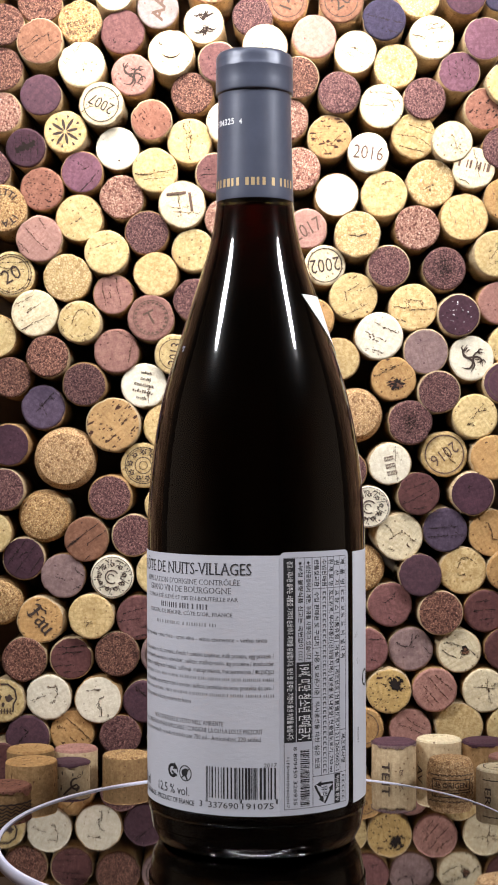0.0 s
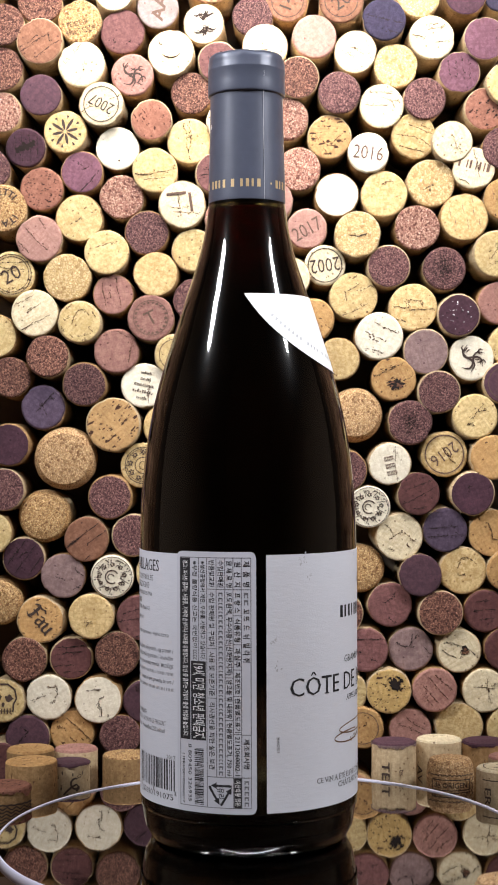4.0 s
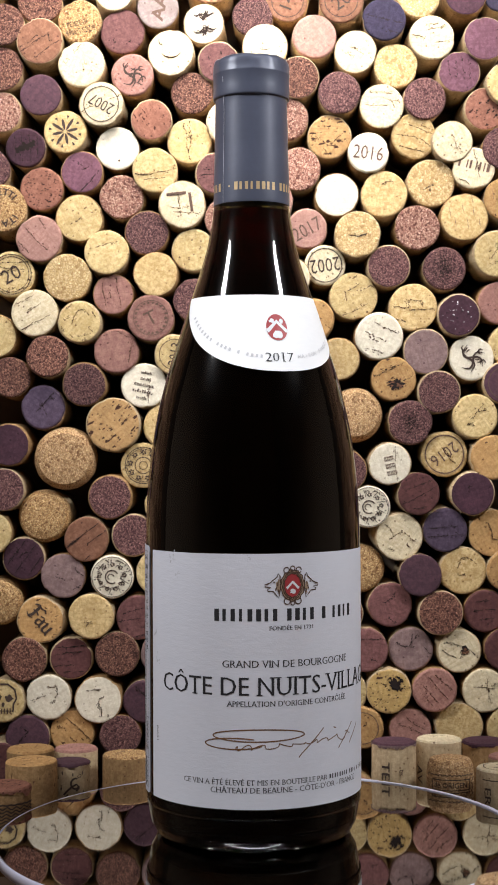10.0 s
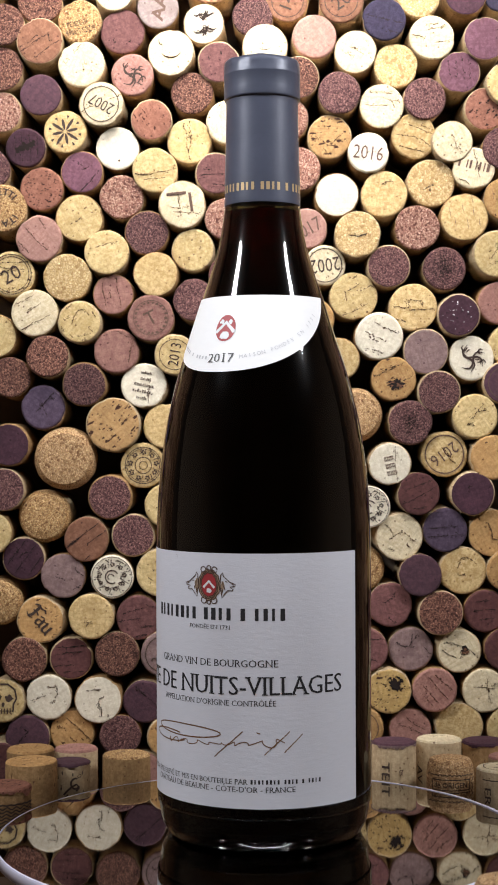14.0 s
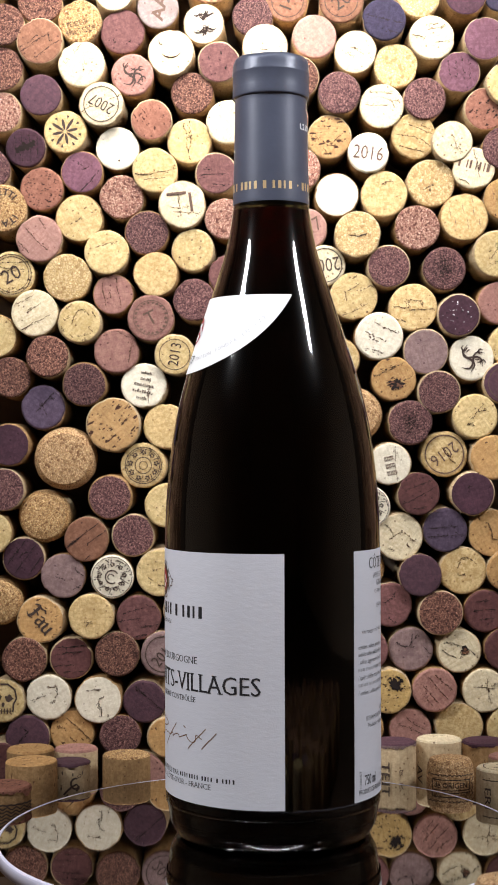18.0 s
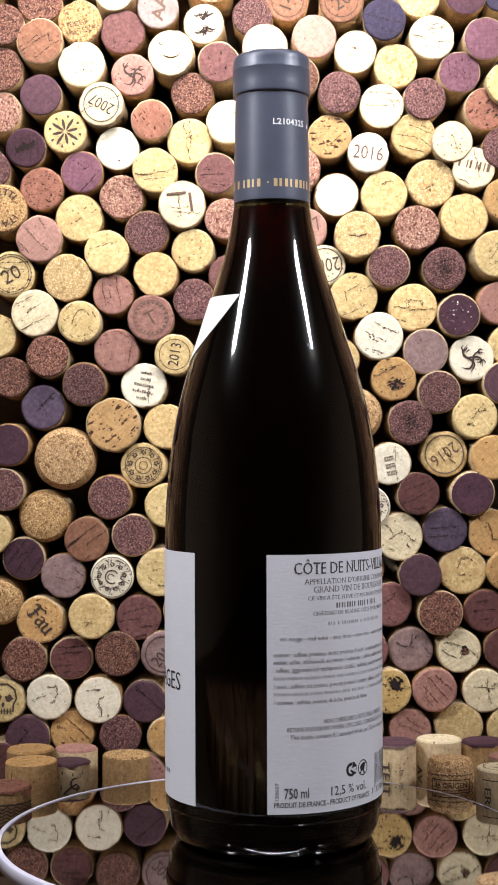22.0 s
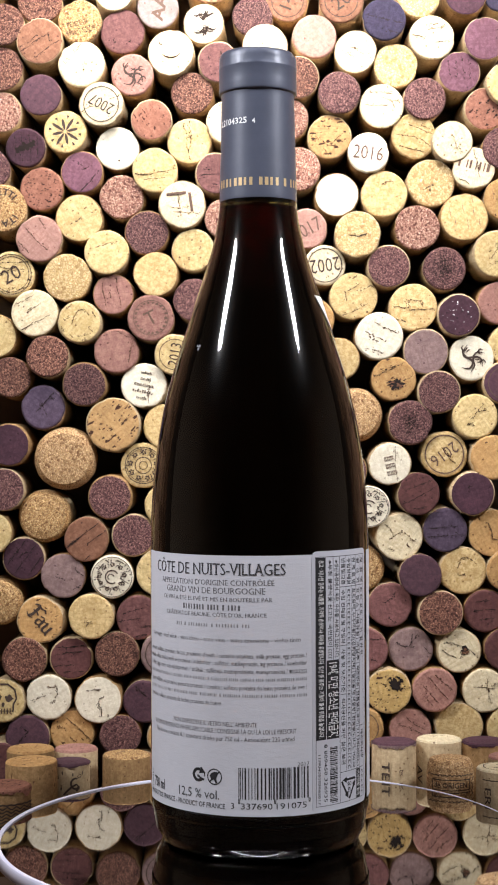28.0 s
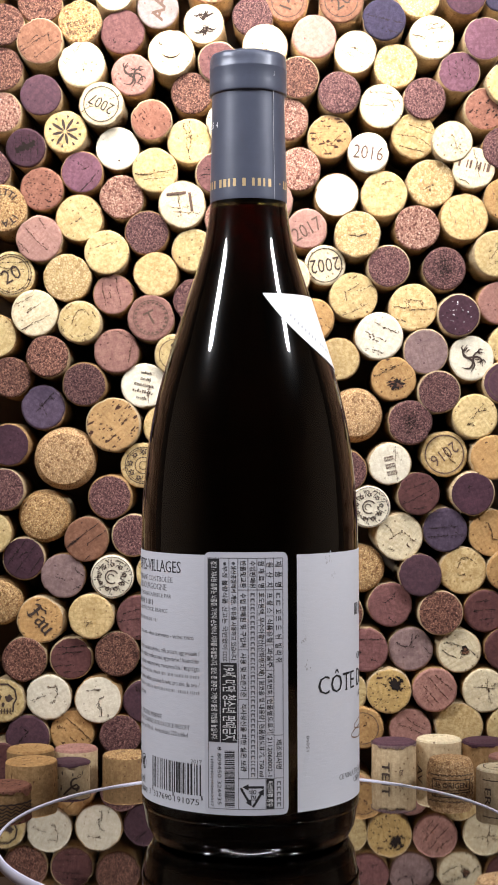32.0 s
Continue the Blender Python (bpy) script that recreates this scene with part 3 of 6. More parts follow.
        for k in range(9):
            a = radians(360 / 9 * k + 8)
            cx, cy = 0.58 * r * math.cos(a), 0.58 * r * math.sin(a)
            for j in range(5):
                b = radians(72 * j + 20 * k)
                blob(ink, cx + 0.075 * r * math.cos(b), cy + 0.075 * r * math.sin(b), 0.045 * r, 0.045 * r, p, rnd, 6, 0.3)
            c = a + radians(20)
            stroke(ink, jag(rnd, (0.45 * r * math.cos(c), 0.45 * r * math.sin(c)), (0.84 * r * math.cos(c - 0.15), 0.84 * r * math.sin(c - 0.15)), 8, 0.05 * r), 0.035 * r, p, True)
            blob(ink, 0.8 * r * math.cos(c), 0.8 * r * math.sin(c), 0.05 * r, 0.035 * r, p, rnd, 6, 0.3)
        if mark == "floral":
            for k in range(26):
                a, q = 6.283 * (k * 0.382), 0.42 + 0.46 * ((k * 0.618) % 1)
                t = rnd.uniform(0, 3.14)
                stroke(ink, [(q * r * math.cos(a) + s * 0.085 * r * math.cos(t), q * r * math.sin(a) + s * 0.085 * r * math.sin(t)) for s in (-1, -0.5, 0, 0.5, 1)], 0.05 * r, p, True)
    elif mark == "fau":
        q = face(-52)

        def pen(w, *pts):
            stroke(ink, [(0.8 * x * r, (0.8 * y + 0.02) * r) for x, y in pts], 0.8 * w * r, q)
        pen(0.15, (-0.52, 0.42), (-0.50, -0.15), (-0.58, -0.36))
        pen(0.09, (-0.80, 0.30), (-0.62, 0.46), (-0.40, 0.40), (-0.18, 0.50), (-0.08, 0.40))
        pen(0.08, (-0.66, 0.06), (-0.40, 0.10), (-0.24, 0.04))
        pen(0.06, (-0.78, -0.28), (-0.58, -0.38), (-0.36, -0.26))
        pen(0.13, (0.16, 0.14), (0.18, -0.22), (0.28, -0.32))
        pen(0.08, (-0.12, 0.12), (0.04, 0.20), (0.18, 0.12))
        pen(0.12, (-0.10, -0.04), (-0.11, -0.22), (-0.02, -0.34))
        pen(0.06, (-0.10, -0.04), (0.14, 0.0))
        pen(0.06, (-0.02, -0.34), (0.16, -0.22))
        pen(0.13, (0.42, 0.18), (0.42, -0.22), (0.52, -0.33))
        pen(0.13, (0.70, 0.18), (0.70, -0.24), (0.80, -0.32))
        pen(0.06, (0.34, 0.12), (0.46, 0.22))
        pen(0.06, (0.62, 0.12), (0.74, 0.22))
        pen(0.06, (0.52, -0.33), (0.70, -0.2))
    elif mark == "bars":
        for a, b in spans((3, 2.4, 2, 1), 1.5 * r, 0.6):
            quad(ink, a, -0.06 * r, a + 0.1 * r, 0.34 * r, face(-14))
            quad(ink, b - 0.06 * r, -0.06 * r, b, 0.34 * r, face(-14))
        soft = True
        cracks([((0.0, 0.9), (0.3, -0.5)), ((-0.7, -0.5), (-0.2, -0.8))], 0.06)
    elif mark == "vlines":
        cracks([((x, 0.55 + 0.2 * rnd.random()), (x + 0.08, -0.3 - 0.3 * rnd.random())) for x in (-0.5, -0.2, 0.1, 0.4)], 0.022)
    elif mark == "hole":
        blob(crack, 0.28 * r, 0.30 * r, 0.27 * r, 0.28 * r, p, rnd, 30, 0.4)
        for _ in range(10):
            a = rnd.uniform(0, 6.28)
            blob(crack, (0.28 + 0.34 * math.cos(a)) * r, (0.30 + 0.34 * math.sin(a)) * r, 0.06 * r, 0.05 * r, p, rnd, 7, 0.5)
        pits(70, 0, -0.1, 0.85, 0.6, 0.6, 0.05)
    elif mark == "hole2":
        blob(crack, 0.08 * r, -0.24 * r, 0.36 * r, 0.23 * r, p, rnd, 30, 0.4)
        for _ in range(9):
            blob(rust, rnd.gauss(0.08, 0.16) * r, rnd.gauss(-0.24, 0.09) * r, rnd.uniform(0.03, 0.09) * r, rnd.uniform(0.02, 0.06) * r, face(0, 0.0004), rnd, 8, 0.5)
        for _ in range(18):
            a, q = rnd.uniform(0, 6.28), rnd.uniform(0.8, 1.3)
            blob(crack, (0.08 + 0.3 * q * math.cos(a)) * r, (-0.24 + 0.2 * q * math.sin(a)) * r, 0.05 * r * rnd.random(), 0.03 * r, p, rnd, 7, 0.5)
    elif mark == "skull":
        stroke(ink, [(x * r, y * r) for x, y in ((-0.45, -0.5), (-0.5, -0.15), (-0.62, 0.1), (-0.55, 0.5), (-0.2, 0.74), (0.2, 0.74), (0.52, 0.5), (0.6, 0.1), (0.46, -0.15), (0.44, -0.5))], 0.08 * r, p)
        for s_ in (-1, 1):
            blob(ink, s_ * 0.26 * r, 0.1 * r, 0.19 * r, 0.17 * r, p, rnd, 12, 0.25)
        blob(ink, 0, -0.17 * r, 0.07 * r, 0.12 * r, p, rnd, 8, 0.2)
        for k in range(6):
            quad(ink, (-0.36 + 0.13 * k) * r, -0.58 * r, (-0.31 + 0.13 * k) * r, -0.34 * r, p)
        quad(ink, -0.4 * r, -0.47 * r, 0.4 * r, -0.44 * r, p)
    elif mark == "patch":
        for x, y, u, v in ((-0.25, -0.05, 0.22, 0.14), (0.02, 0.08, 0.2, 0.12), (0.28, 0.16, 0.2, 0.13), (-0.1, 0.22, 0.1, 0.09), (-0.4, -0.2, 0.1, 0.08), (0.12, -0.05, 0.09, 0.09), (0.42, 0.3, 0.1, 0.08)):
            blob(crack, x * r, y * r, u * r, v * r, p, rnd, 16, 0.3)
    elif mark == "pits":
        pits(120, 0, 0, 0.9, 1.0, 0.08, 0.05)
    elif mark == "finepits":
        pits(46, 0, 0, 0.9, 0.3, 0.9, 0.03)
    elif mark == "darkpits":
        pits(26, 0.1, 0, 0.8, 0.7, 0.5, 0.10)
    elif mark == "dot":
        blob(crack, 0.08 * r, -0.56 * r, 0.055 * r, 0.05 * r, p, rnd, 8, 0.3)
    elif mark == "faint":
        for x, y in ((-0.62, 0.15), (-0.4, -0.2), (-0.1, 0.35), (0.1, -0.3), (0.35, 0.2), (0.6, -0.25), (0.3, 0.7)):
            stroke(ink, jag(rnd, (x * r, (y + 0.22) * r), ((x + 0.06) * r, (y - 0.2) * r), 8, 0.02 * r), 0.022 * r, p, True)
        soft = True
    elif mark == "crystals":
        for _ in range(22):
            a, q = rnd.uniform(0, 6.28), 0.85 * math.sqrt(rnd.random())
            s = rnd.choice((0.014, 0.018, 0.03))
            blob(shine, q * r * math.cos(a), q * r * abs(math.sin(a)) if s > 0.02 else q * r * math.sin(a), s * r, s * r, p, rnd, 6, 0.3)
    elif mark == "blot":
        for _ in range(150):
            x, y = rnd.gauss(0.02, 0.24), rnd.gauss(0.05, 0.3)
            if x * x + y * y < 0.7:
                blob(crack, x * r, y * r, 0.03 * r, 0.024 * r, p, rnd, 5, 0.4)
    elif mark == "stamp":
        for k in range(3):
            for a, b in spans([1.0] * 6, 0.42 * r, 0.5):
                for c in (0, 1):
                    quad(ink, a, (0.30 - 0.34 * k - 0.14 * c) * r, b, (0.36 - 0.34 * k - 0.14 * c) * r, face(14))
                quad(ink, a, (0.2 - 0.34 * k) * r, a + 0.02 * r, (0.36 - 0.34 * k) * r, face(14))
        soft = True
        cracks([((0.25, 0.9), (0.35, -0.8))], 0.025)
    elif mark == "chip":
        blob(crack, 0.24 * r, 0.0, 0.17 * r, 0.2 * r, p, rnd, 14, 0.45)
        for x, y in ((0.24, 0.06), (0.34, -0.06), (0.2, -0.08)):
            blob(rust, x * r, y * r, 0.08 * r, 0.06 * r, face(0, 0.0004), rnd, 8, 0.4)
        cracks([((-0.8, 0.05), (0.05, -0.35)), ((0.05, -0.35), (0.12, -0.1)), ((0.2, 0.2), (0.85, -0.3)), ((-0.7, 0.4), (0.3, 0.2))], 0.05)
    for bm, name, mat in ((shine, "crystals", CRYSTAL), (rust, "rotten_patch", CHIP_MAT), (ink, "print", INK_SOFT if soft else INK_MAT), (crack, "crack", CRACK_BROWN if pale and mark not in ("hole", "hole2", "chip") else CRACK_MAT)):
        if len(bm.faces):
            part(name, bm, mat, ob)
        else:
            bm.free()


def cork_thing(m, r, kind, mark="", lines=(), length=0.044, side=SIDE, shape="straight", words="", group="stacked corks", roll=0.0):
    COUNT[0] += 1
    ob = new("wine_cork", mesh_of("wine_cork", cork_body(r, length, shape, COUNT[0], group == "stacked corks" and COUNT[0] % 5 in (0, 3)), [FACE[kind], side]))
    ob.matrix_world = m
    tagged(ob, (words or KIND_WORDS[kind] + MARK_WORDS.get(mark, " end on in the stack")), "cork", group)
    if mark or lines:
        mark_cork(ob, mark, r, COUNT[0], lines, kind[0] in "NSP", roll)
    return ob


def cork(x, z, r, kind, mark="", lines=()):
    """A cork of the wall, lying end on."""
    rnd = random.Random(int(x * 1e4) * 31 + int(z * 1e4))
    shape = {"C": "sparkling", "AT": "rounded"}.get(kind if not mark else "", "straight")
    m = pose(x, WALL_Y + rnd.uniform(-0.002, 0.0025), z, rnd.uniform(-2.5, 2.5), 0, rnd.uniform(-2.5, 2.5))
    c = sum((x1 - x0) ** 2 - (z1 - z0) ** 2 for x0, z0, x1, z1 in lines)
    s = sum(2 * (x1 - x0) * (z1 - z0) for x0, z0, x1, z1 in lines)
    roll = -math.degrees(math.atan2(s, c)) / 2 if lines else rnd.uniform(-90, 90)
    m = m @ pose(0, 0, 0, 0, roll, 0)
    # Three in four take the pale side, so colour brightens the dark gaps.
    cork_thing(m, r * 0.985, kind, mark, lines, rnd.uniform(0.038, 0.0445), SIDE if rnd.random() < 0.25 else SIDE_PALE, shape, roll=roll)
    PLACED.append((x, z, r))


PLACED = []
cork(-0.1189, 0.3744, 0.0101, "AM")
cork(-0.1020, 0.3857, 0.0106, "AM")
cork(-0.1015, 0.3664, 0.0111, "R2", lines=((-0.95, -0.35, -0.1, 0.28), (-0.25, -0.75, 0.85, 0.02), (-0.85, -0.5, 0.3, 0.3), (0.35, 0.4, 0.45, 0.0)))
cork(-0.0829, 0.3757, 0.0103, "AT", "code")
cork(-0.0668, 0.3895, 0.0095, "N")
cork(-0.0631, 0.3712, 0.0106, "RM", lines=((-0.4, -0.3, -0.35, -0.5), (0.3, -0.4, 0.35, -0.5)))
cork(-0.0462, 0.3818, 0.0098, "GP", "letterA")
cork(-0.0250, 0.3752, 0.0098, "S", "figures")
cork(-0.0822, 0.3558, 0.0111, "N", lines=((0, 0.85, -0.3, 0.4), (0.15, 0.1, 0.1, -0.35), (-0.7, 0, -0.5, 0.2)))
cork(-0.0403, 0.3611, 0.0111, "N", "smile")
cork(-0.0583, 0.3506, 0.0101, "P2", "emblem")
cork(-0.0020, 0.3786, 0.0098, "AD")
cork(0.0144, 0.3852, 0.0101, "R2", "ring1")
cork(0.0396, 0.3852, 0.0106, "R2", "ring2")
cork(-0.0179, 0.3566, 0.0101, "RM", lines=((-0.5, 0.3, -0.45, 0.1), (0.1, 0.5, 0.12, 0.35), (0.3, -0.2, 0.35, -0.4)))
cork(-0.1203, 0.3540, 0.0106, "AM")
cork(-0.1015, 0.3416, 0.0098, "W")
cork(-0.0729, 0.3368, 0.0106, "N", "y2007", lines=((-0.95, -0.35, -0.3, -0.1), (0.35, 0.22, 0.95, 0.45)))
cork(-0.0306, 0.3426, 0.0101, "AM")
cork(-0.1205, 0.3339, 0.0101, "AP")
cork(-0.0901, 0.3244, 0.0103, "NF", "star")
cork(-0.1086, 0.3167, 0.0095, "W2", "patch", lines=((-0.55, 0.6, -0.5, -0.5), (-0.2, 0.8, -0.15, -0.7), (0.2, 0.85, 0.25, -0.75), (0.6, 0.6, 0.6, -0.5)))
cork(-0.0496, 0.3297, 0.0098, "R3", "finepits")
cork(-0.0657, 0.3167, 0.0103, "S", "dot")
cork(-0.0319, 0.3201, 0.0108, "NY", lines=((-0.25, 0.8, -0.12, 0.3), (-0.12, 0.3, 0.02, -0.85), (0.02, 0.95, 0.1, 0.2), (0.1, 0.2, -0.02, -0.5), (-0.15, 0.35, 0.05, 0.1)))
cork(-0.0134, 0.3283, 0.0106, "N")
cork(-0.1258, 0.3069, 0.0101, "AD")
cork(-0.0824, 0.3056, 0.0101, "WP", lines=((-0.1, -0.95, 0.85, 0.1), (-0.2, 0.5, 0.2, 0.1), (0.0, 0.1, 0.35, 0.25)))
cork(-0.0480, 0.3061, 0.0108, "NY", lines=((-0.9, -0.2, 0.95, 0.05), (-0.5, -0.42, 0.45, -0.32), (-0.9, -0.15, -0.3, -0.25)))
cork(-0.0192, 0.3043, 0.0101, "RM", lines=((-0.85, -0.1, 0.6, -0.05), (-0.2, -0.5, 0.5, -0.6), (-0.6, 0.2, -0.2, 0.15)))
cork(-0.1012, 0.2976, 0.0103, "R3", "pits")
cork(-0.0639, 0.2939, 0.0106, "AP")
cork(-0.0351, 0.2897, 0.0114, "N", "blockprint")
cork(-0.1197, 0.2886, 0.0116, "AT", "rim")
cork(-0.0837, 0.2839, 0.0114, "NY", lines=((-0.2, -0.15, 0.12, 0.05),))
cork(-0.0152, 0.2831, 0.0098, "AP")
cork(-0.1025, 0.2741, 0.0111, "P", lines=((-0.9, -0.1, -0.4, -0.65), (0, 0.9, 0.3, 0.45), (-0.6, 0.5, 0.4, -0.5)))
cork(-0.0520, 0.2770, 0.0106, "AD")
cork(-0.0708, 0.2677, 0.0106, "NY", lines=((-0.5, 0.2, 0.1, 0.42), (0.2, 0.35, 0.5, 0.5)))
cork(-0.0303, 0.2685, 0.0103, "NY", lines=((-0.05, 0.5, -0.03, 0.45), (0.3, 0.1, 0.34, 0.07), (-0.2, -0.3, -0.22, -0.34), (-0.62, -0.3, -0.64, -0.34)))
cork(-0.1158, 0.2577, 0.0111, "NY", "scribble")
cork(-0.0893, 0.2558, 0.0114, "AF")
cork(-0.0478, 0.2572, 0.0106, "NF")
cork(-0.0131, 0.2569, 0.0101, "RM")
cork(-0.0679, 0.2482, 0.0098, "P2", "dlines")
cork(-0.1046, 0.2394, 0.0111, "N", lines=((-0.9, 0.3, 0, 0.78), (-0.35, 0, 0.3, 0.45), (-0.65, -0.8, 0.75, -0.05)))
cork(-0.0298, 0.2452, 0.0101, "AD")
cork(-0.0835, 0.2349, 0.0103, "NY", lines=((-0.35, -0.1, -0.1, 0.5), (-0.1, 0.5, 0.2, 0.6), (0.2, 0.62, 0.5, 0.3), (-0.7, 0.1, -0.4, 0.25), (-0.1, -0.65, 0.4, -0.55), (0.4, -0.2, 0.6, -0.45), (-0.5, -0.5, -0.3, -0.7), (-0.6, 0.6, -0.4, 0.8), (0.6, 0.5, 0.75, 0.2), (-0.85, -0.2, -0.7, -0.45), (0.1, -0.85, 0.3, -0.8)))
cork(-0.0501, 0.2368, 0.0111, "P2", "ringH")
cork(-0.1237, 0.2288, 0.0106, "NY")
cork(-0.0986, 0.2190, 0.0101, "AM")
cork(-0.0665, 0.2214, 0.0108, "P2", lines=((0.75, 0.5, 0.55, -0.5), (0, 0.9, 0.85, 0.5), (0.65, 0.2, 0.6, -0.1)))
cork(-0.0390, 0.2196, 0.0098, "NY", "y20")
cork(-0.1166, 0.2093, 0.0098, "AM")
cork(-0.0816, 0.2058, 0.0106, "AD")
cork(-0.0536, 0.2053, 0.0108, "S", "lines")
cork(-0.1012, 0.1952, 0.0106, "W3", lines=((0.5, 0.7, -0.3, -0.2), (0.3, 0.5, 0.5, 0.3), (-0.1, 0.2, 0.2, -0.4)))
cork(-0.0681, 0.1868, 0.0130, "NQ")
cork(-0.0435, 0.1860, 0.0108, "NF")
cork(-0.1171, 0.1775, 0.0103, "W2")
cork(-0.0909, 0.1709, 0.0151, "C")
cork(-0.0541, 0.1677, 0.0108, "NF", "wreath")
cork(-0.1195, 0.1566, 0.0101, "AD")
cork(-0.1012, 0.1439, 0.0127, "AT")
cork(-0.0697, 0.1529, 0.0106, "AD")
cork(-0.0427, 0.1489, 0.0108, "NY")
cork(-0.0808, 0.1331, 0.0106, "R2", lines=((-0.95, -0.45, 0.62, 0.8), (-0.95, -0.4, -0.3, 0.05), (0.0, -0.3, 0.88, 0.42), (-0.15, -0.95, 0.2, -0.7)))
cork(-0.0589, 0.1349, 0.0103, "AD")
cork(-0.1258, 0.1362, 0.0101, "NY")
cork(-0.1105, 0.1241, 0.0103, "W2", lines=((0.1, 0.85, -0.75, -0.3), (0.6, 0.65, -0.4, -0.7), (0.9, 0.1, 0.2, -0.8), (0.2, 0.3, -0.2, 0.05)))
cork(-0.0919, 0.1159, 0.0106, "G", lines=((-0.35, -0.02, 0.1, -0.17), (0.5, 0.35, 0.92, 0), (0.45, -0.62, 0.8, -0.4)))
cork(-0.0687, 0.1156, 0.0103, "S", "floral")
cork(-0.0462, 0.1174, 0.0114, "NY", lines=((-0.3, 0.1, -0.1, 0.15), (-0.1, -0.5, 0.3, -0.62), (0.3, -0.62, 0.5, -0.3), (-0.5, -0.2, -0.3, -0.3)))
cork(-0.1224, 0.1032, 0.0111, "AT")
cork(-0.1028, 0.0952, 0.0114, "NT", "fau")
cork(-0.0787, 0.0971, 0.0108, "NF", lines=((-0.3, -0.25, 0.1, -0.3), (-0.1, -0.3, -0.2, -0.45)))
cork(-0.0565, 0.0963, 0.0106, "RM", lines=((-0.92, -0.2, 0.1, 0), (0.1, -0.42, 0.92, -0.28), (-0.7, 0.2, 0.2, 0.45), (-0.2, -0.85, 0.4, -0.75), (0.3, 0.6, 0.8, 0.5)))
cork(-0.0351, 0.0994, 0.0101, "AM")
cork(-0.1102, 0.0767, 0.0106, "AM")
cork(-0.0882, 0.0772, 0.0103, "R", lines=((-0.7, 0.5, 0.6, 0.6), (-0.8, 0.15, 0.5, 0.3), (-0.9, -0.4, 0.2, -0.3), (-0.4, -0.65, 0.6, -0.6)))
cork(-0.0665, 0.0793, 0.0106, "AM")
cork(-0.0448, 0.0793, 0.0108, "G", "y2016")
cork(-0.1200, 0.0576, 0.0106, "NY", "skull")
cork(-0.0988, 0.0590, 0.0108, "S", lines=((0.0, 0.42, 0.35, 0.5), (0.35, 0.5, 0.38, 0.1), (0.38, 0.1, 0.15, -0.3), (-0.8, -0.1, -0.1, 0.08)))
cork(-0.0755, 0.0579, 0.0114, "S", lines=((0.28, 0.15, 0.06, 0.02), (0.06, 0.02, 0.02, -0.25), (0.02, -0.25, 0.15, -0.42), (0.14, -0.42, 0.12, -0.72), (0.42, -0.62, 0.5, -0.8), (-0.5, 0.4, 0.1, 0.45)))
cork(-0.0538, 0.0568, 0.0103, "W", lines=((-0.5, 0.8, 0.92, -0.45), (-0.4, 0.6, 0.1, 0.25)))
cork(-0.1089, 0.0402, 0.0106, "W", lines=((-0.9, -0.8, 0.1, 0.3), (-0.3, 0.5, 0, 0.3)))
cork(-0.0880, 0.0423, 0.0106, "NT", lines=((-0.3, 0.7, 0.9, -0.4), (-0.1, -0.2, 0.4, -0.6), (-0.7, 0.3, -0.2, 0.1)))
cork(-0.0652, 0.0410, 0.0098, "AD")
cork(-0.0430, 0.0404, 0.0098, "NT")
cork(-0.0544, 0.0230, 0.0106, "P2")
cork(-0.1211, 0.0280, 0.0101, "R")
cork(0.0038, 0.3638, 0.0108, "N", "smallarc")
cork(0.0271, 0.3686, 0.0106, "P")
cork(0.0462, 0.3614, 0.0101, "N", lines=((-0.6, -0.05, -0.25, -0.12), (-0.3, 0.25, 0.0, 0.2), (0.0, 0.2, 0.4, -0.12), (-0.25, -0.12, -0.05, -0.32)))
cork(0.0597, 0.3765, 0.0103, "B", lines=((-0.9, 0.2, 0.9, -0.2), (0.1, -0.5, 0.9, -0.8)))
cork(0.0761, 0.3871, 0.0101, "AF")
cork(0.0980, 0.3879, 0.0101, "W2")
cork(0.0822, 0.3680, 0.0108, "N", lines=((-0.92, 0.12, -0.3, -0.05), (-0.25, 0.3, 0.7, 0.5), (0.1, -0.22, 0.92, -0.12), (-0.3, 0.6, 0.3, 0.62)))
cork(0.1070, 0.3672, 0.0103, "WP")
cork(0.1144, 0.3879, 0.0079, "B")
cork(0.0652, 0.3553, 0.0106, "AF")
cork(0.0192, 0.3490, 0.0101, "AM")
cork(0.0385, 0.3418, 0.0101, "AD")
cork(0.0951, 0.3519, 0.0101, "WP", "vlines")
cork(0.0584, 0.3360, 0.0106, "N", lines=((-0.8, 0.1, 0.3, 0), (0, 0.42, 0.9, 0.2), (-0.6, 0.62, 0.5, 0.55), (0.4, 0.3, 0.6, -0.1)))
cork(0.0787, 0.3392, 0.0101, "AD")
cork(0.1076, 0.3349, 0.0103, "R3", "darkpits")
cork(0.0139, 0.3302, 0.0103, "AP")
cork(0.0340, 0.3217, 0.0106, "NQ", lines=((-0.7, 0.1, 0, -0.38), (0, -0.38, 0.62, 0.2), (-0.3, -0.5, -0.1, -0.7)))
cork(0.0520, 0.3138, 0.0098, "S", "d2016")
cork(0.0738, 0.3220, 0.0108, "NF", lines=((-0.5, 0.55, 0.8, 0.1), (-0.9, 0.1, 0.2, -0.1), (0.2, -0.1, 0.92, -0.5), (-0.7, -0.4, 0.5, -0.72), (0.3, 0.5, 0.7, 0.3)))
cork(0.0912, 0.3188, 0.0098, "N", lines=((0, 0.35, 0.2, -0.3), (0.2, -0.3, 0.5, -0.55), (-0.1, -0.2, 0.3, -0.4)))
cork(0.1012, 0.3064, 0.0101, "N", "bars")
cork(0.1171, 0.3461, 0.0101, "NY")
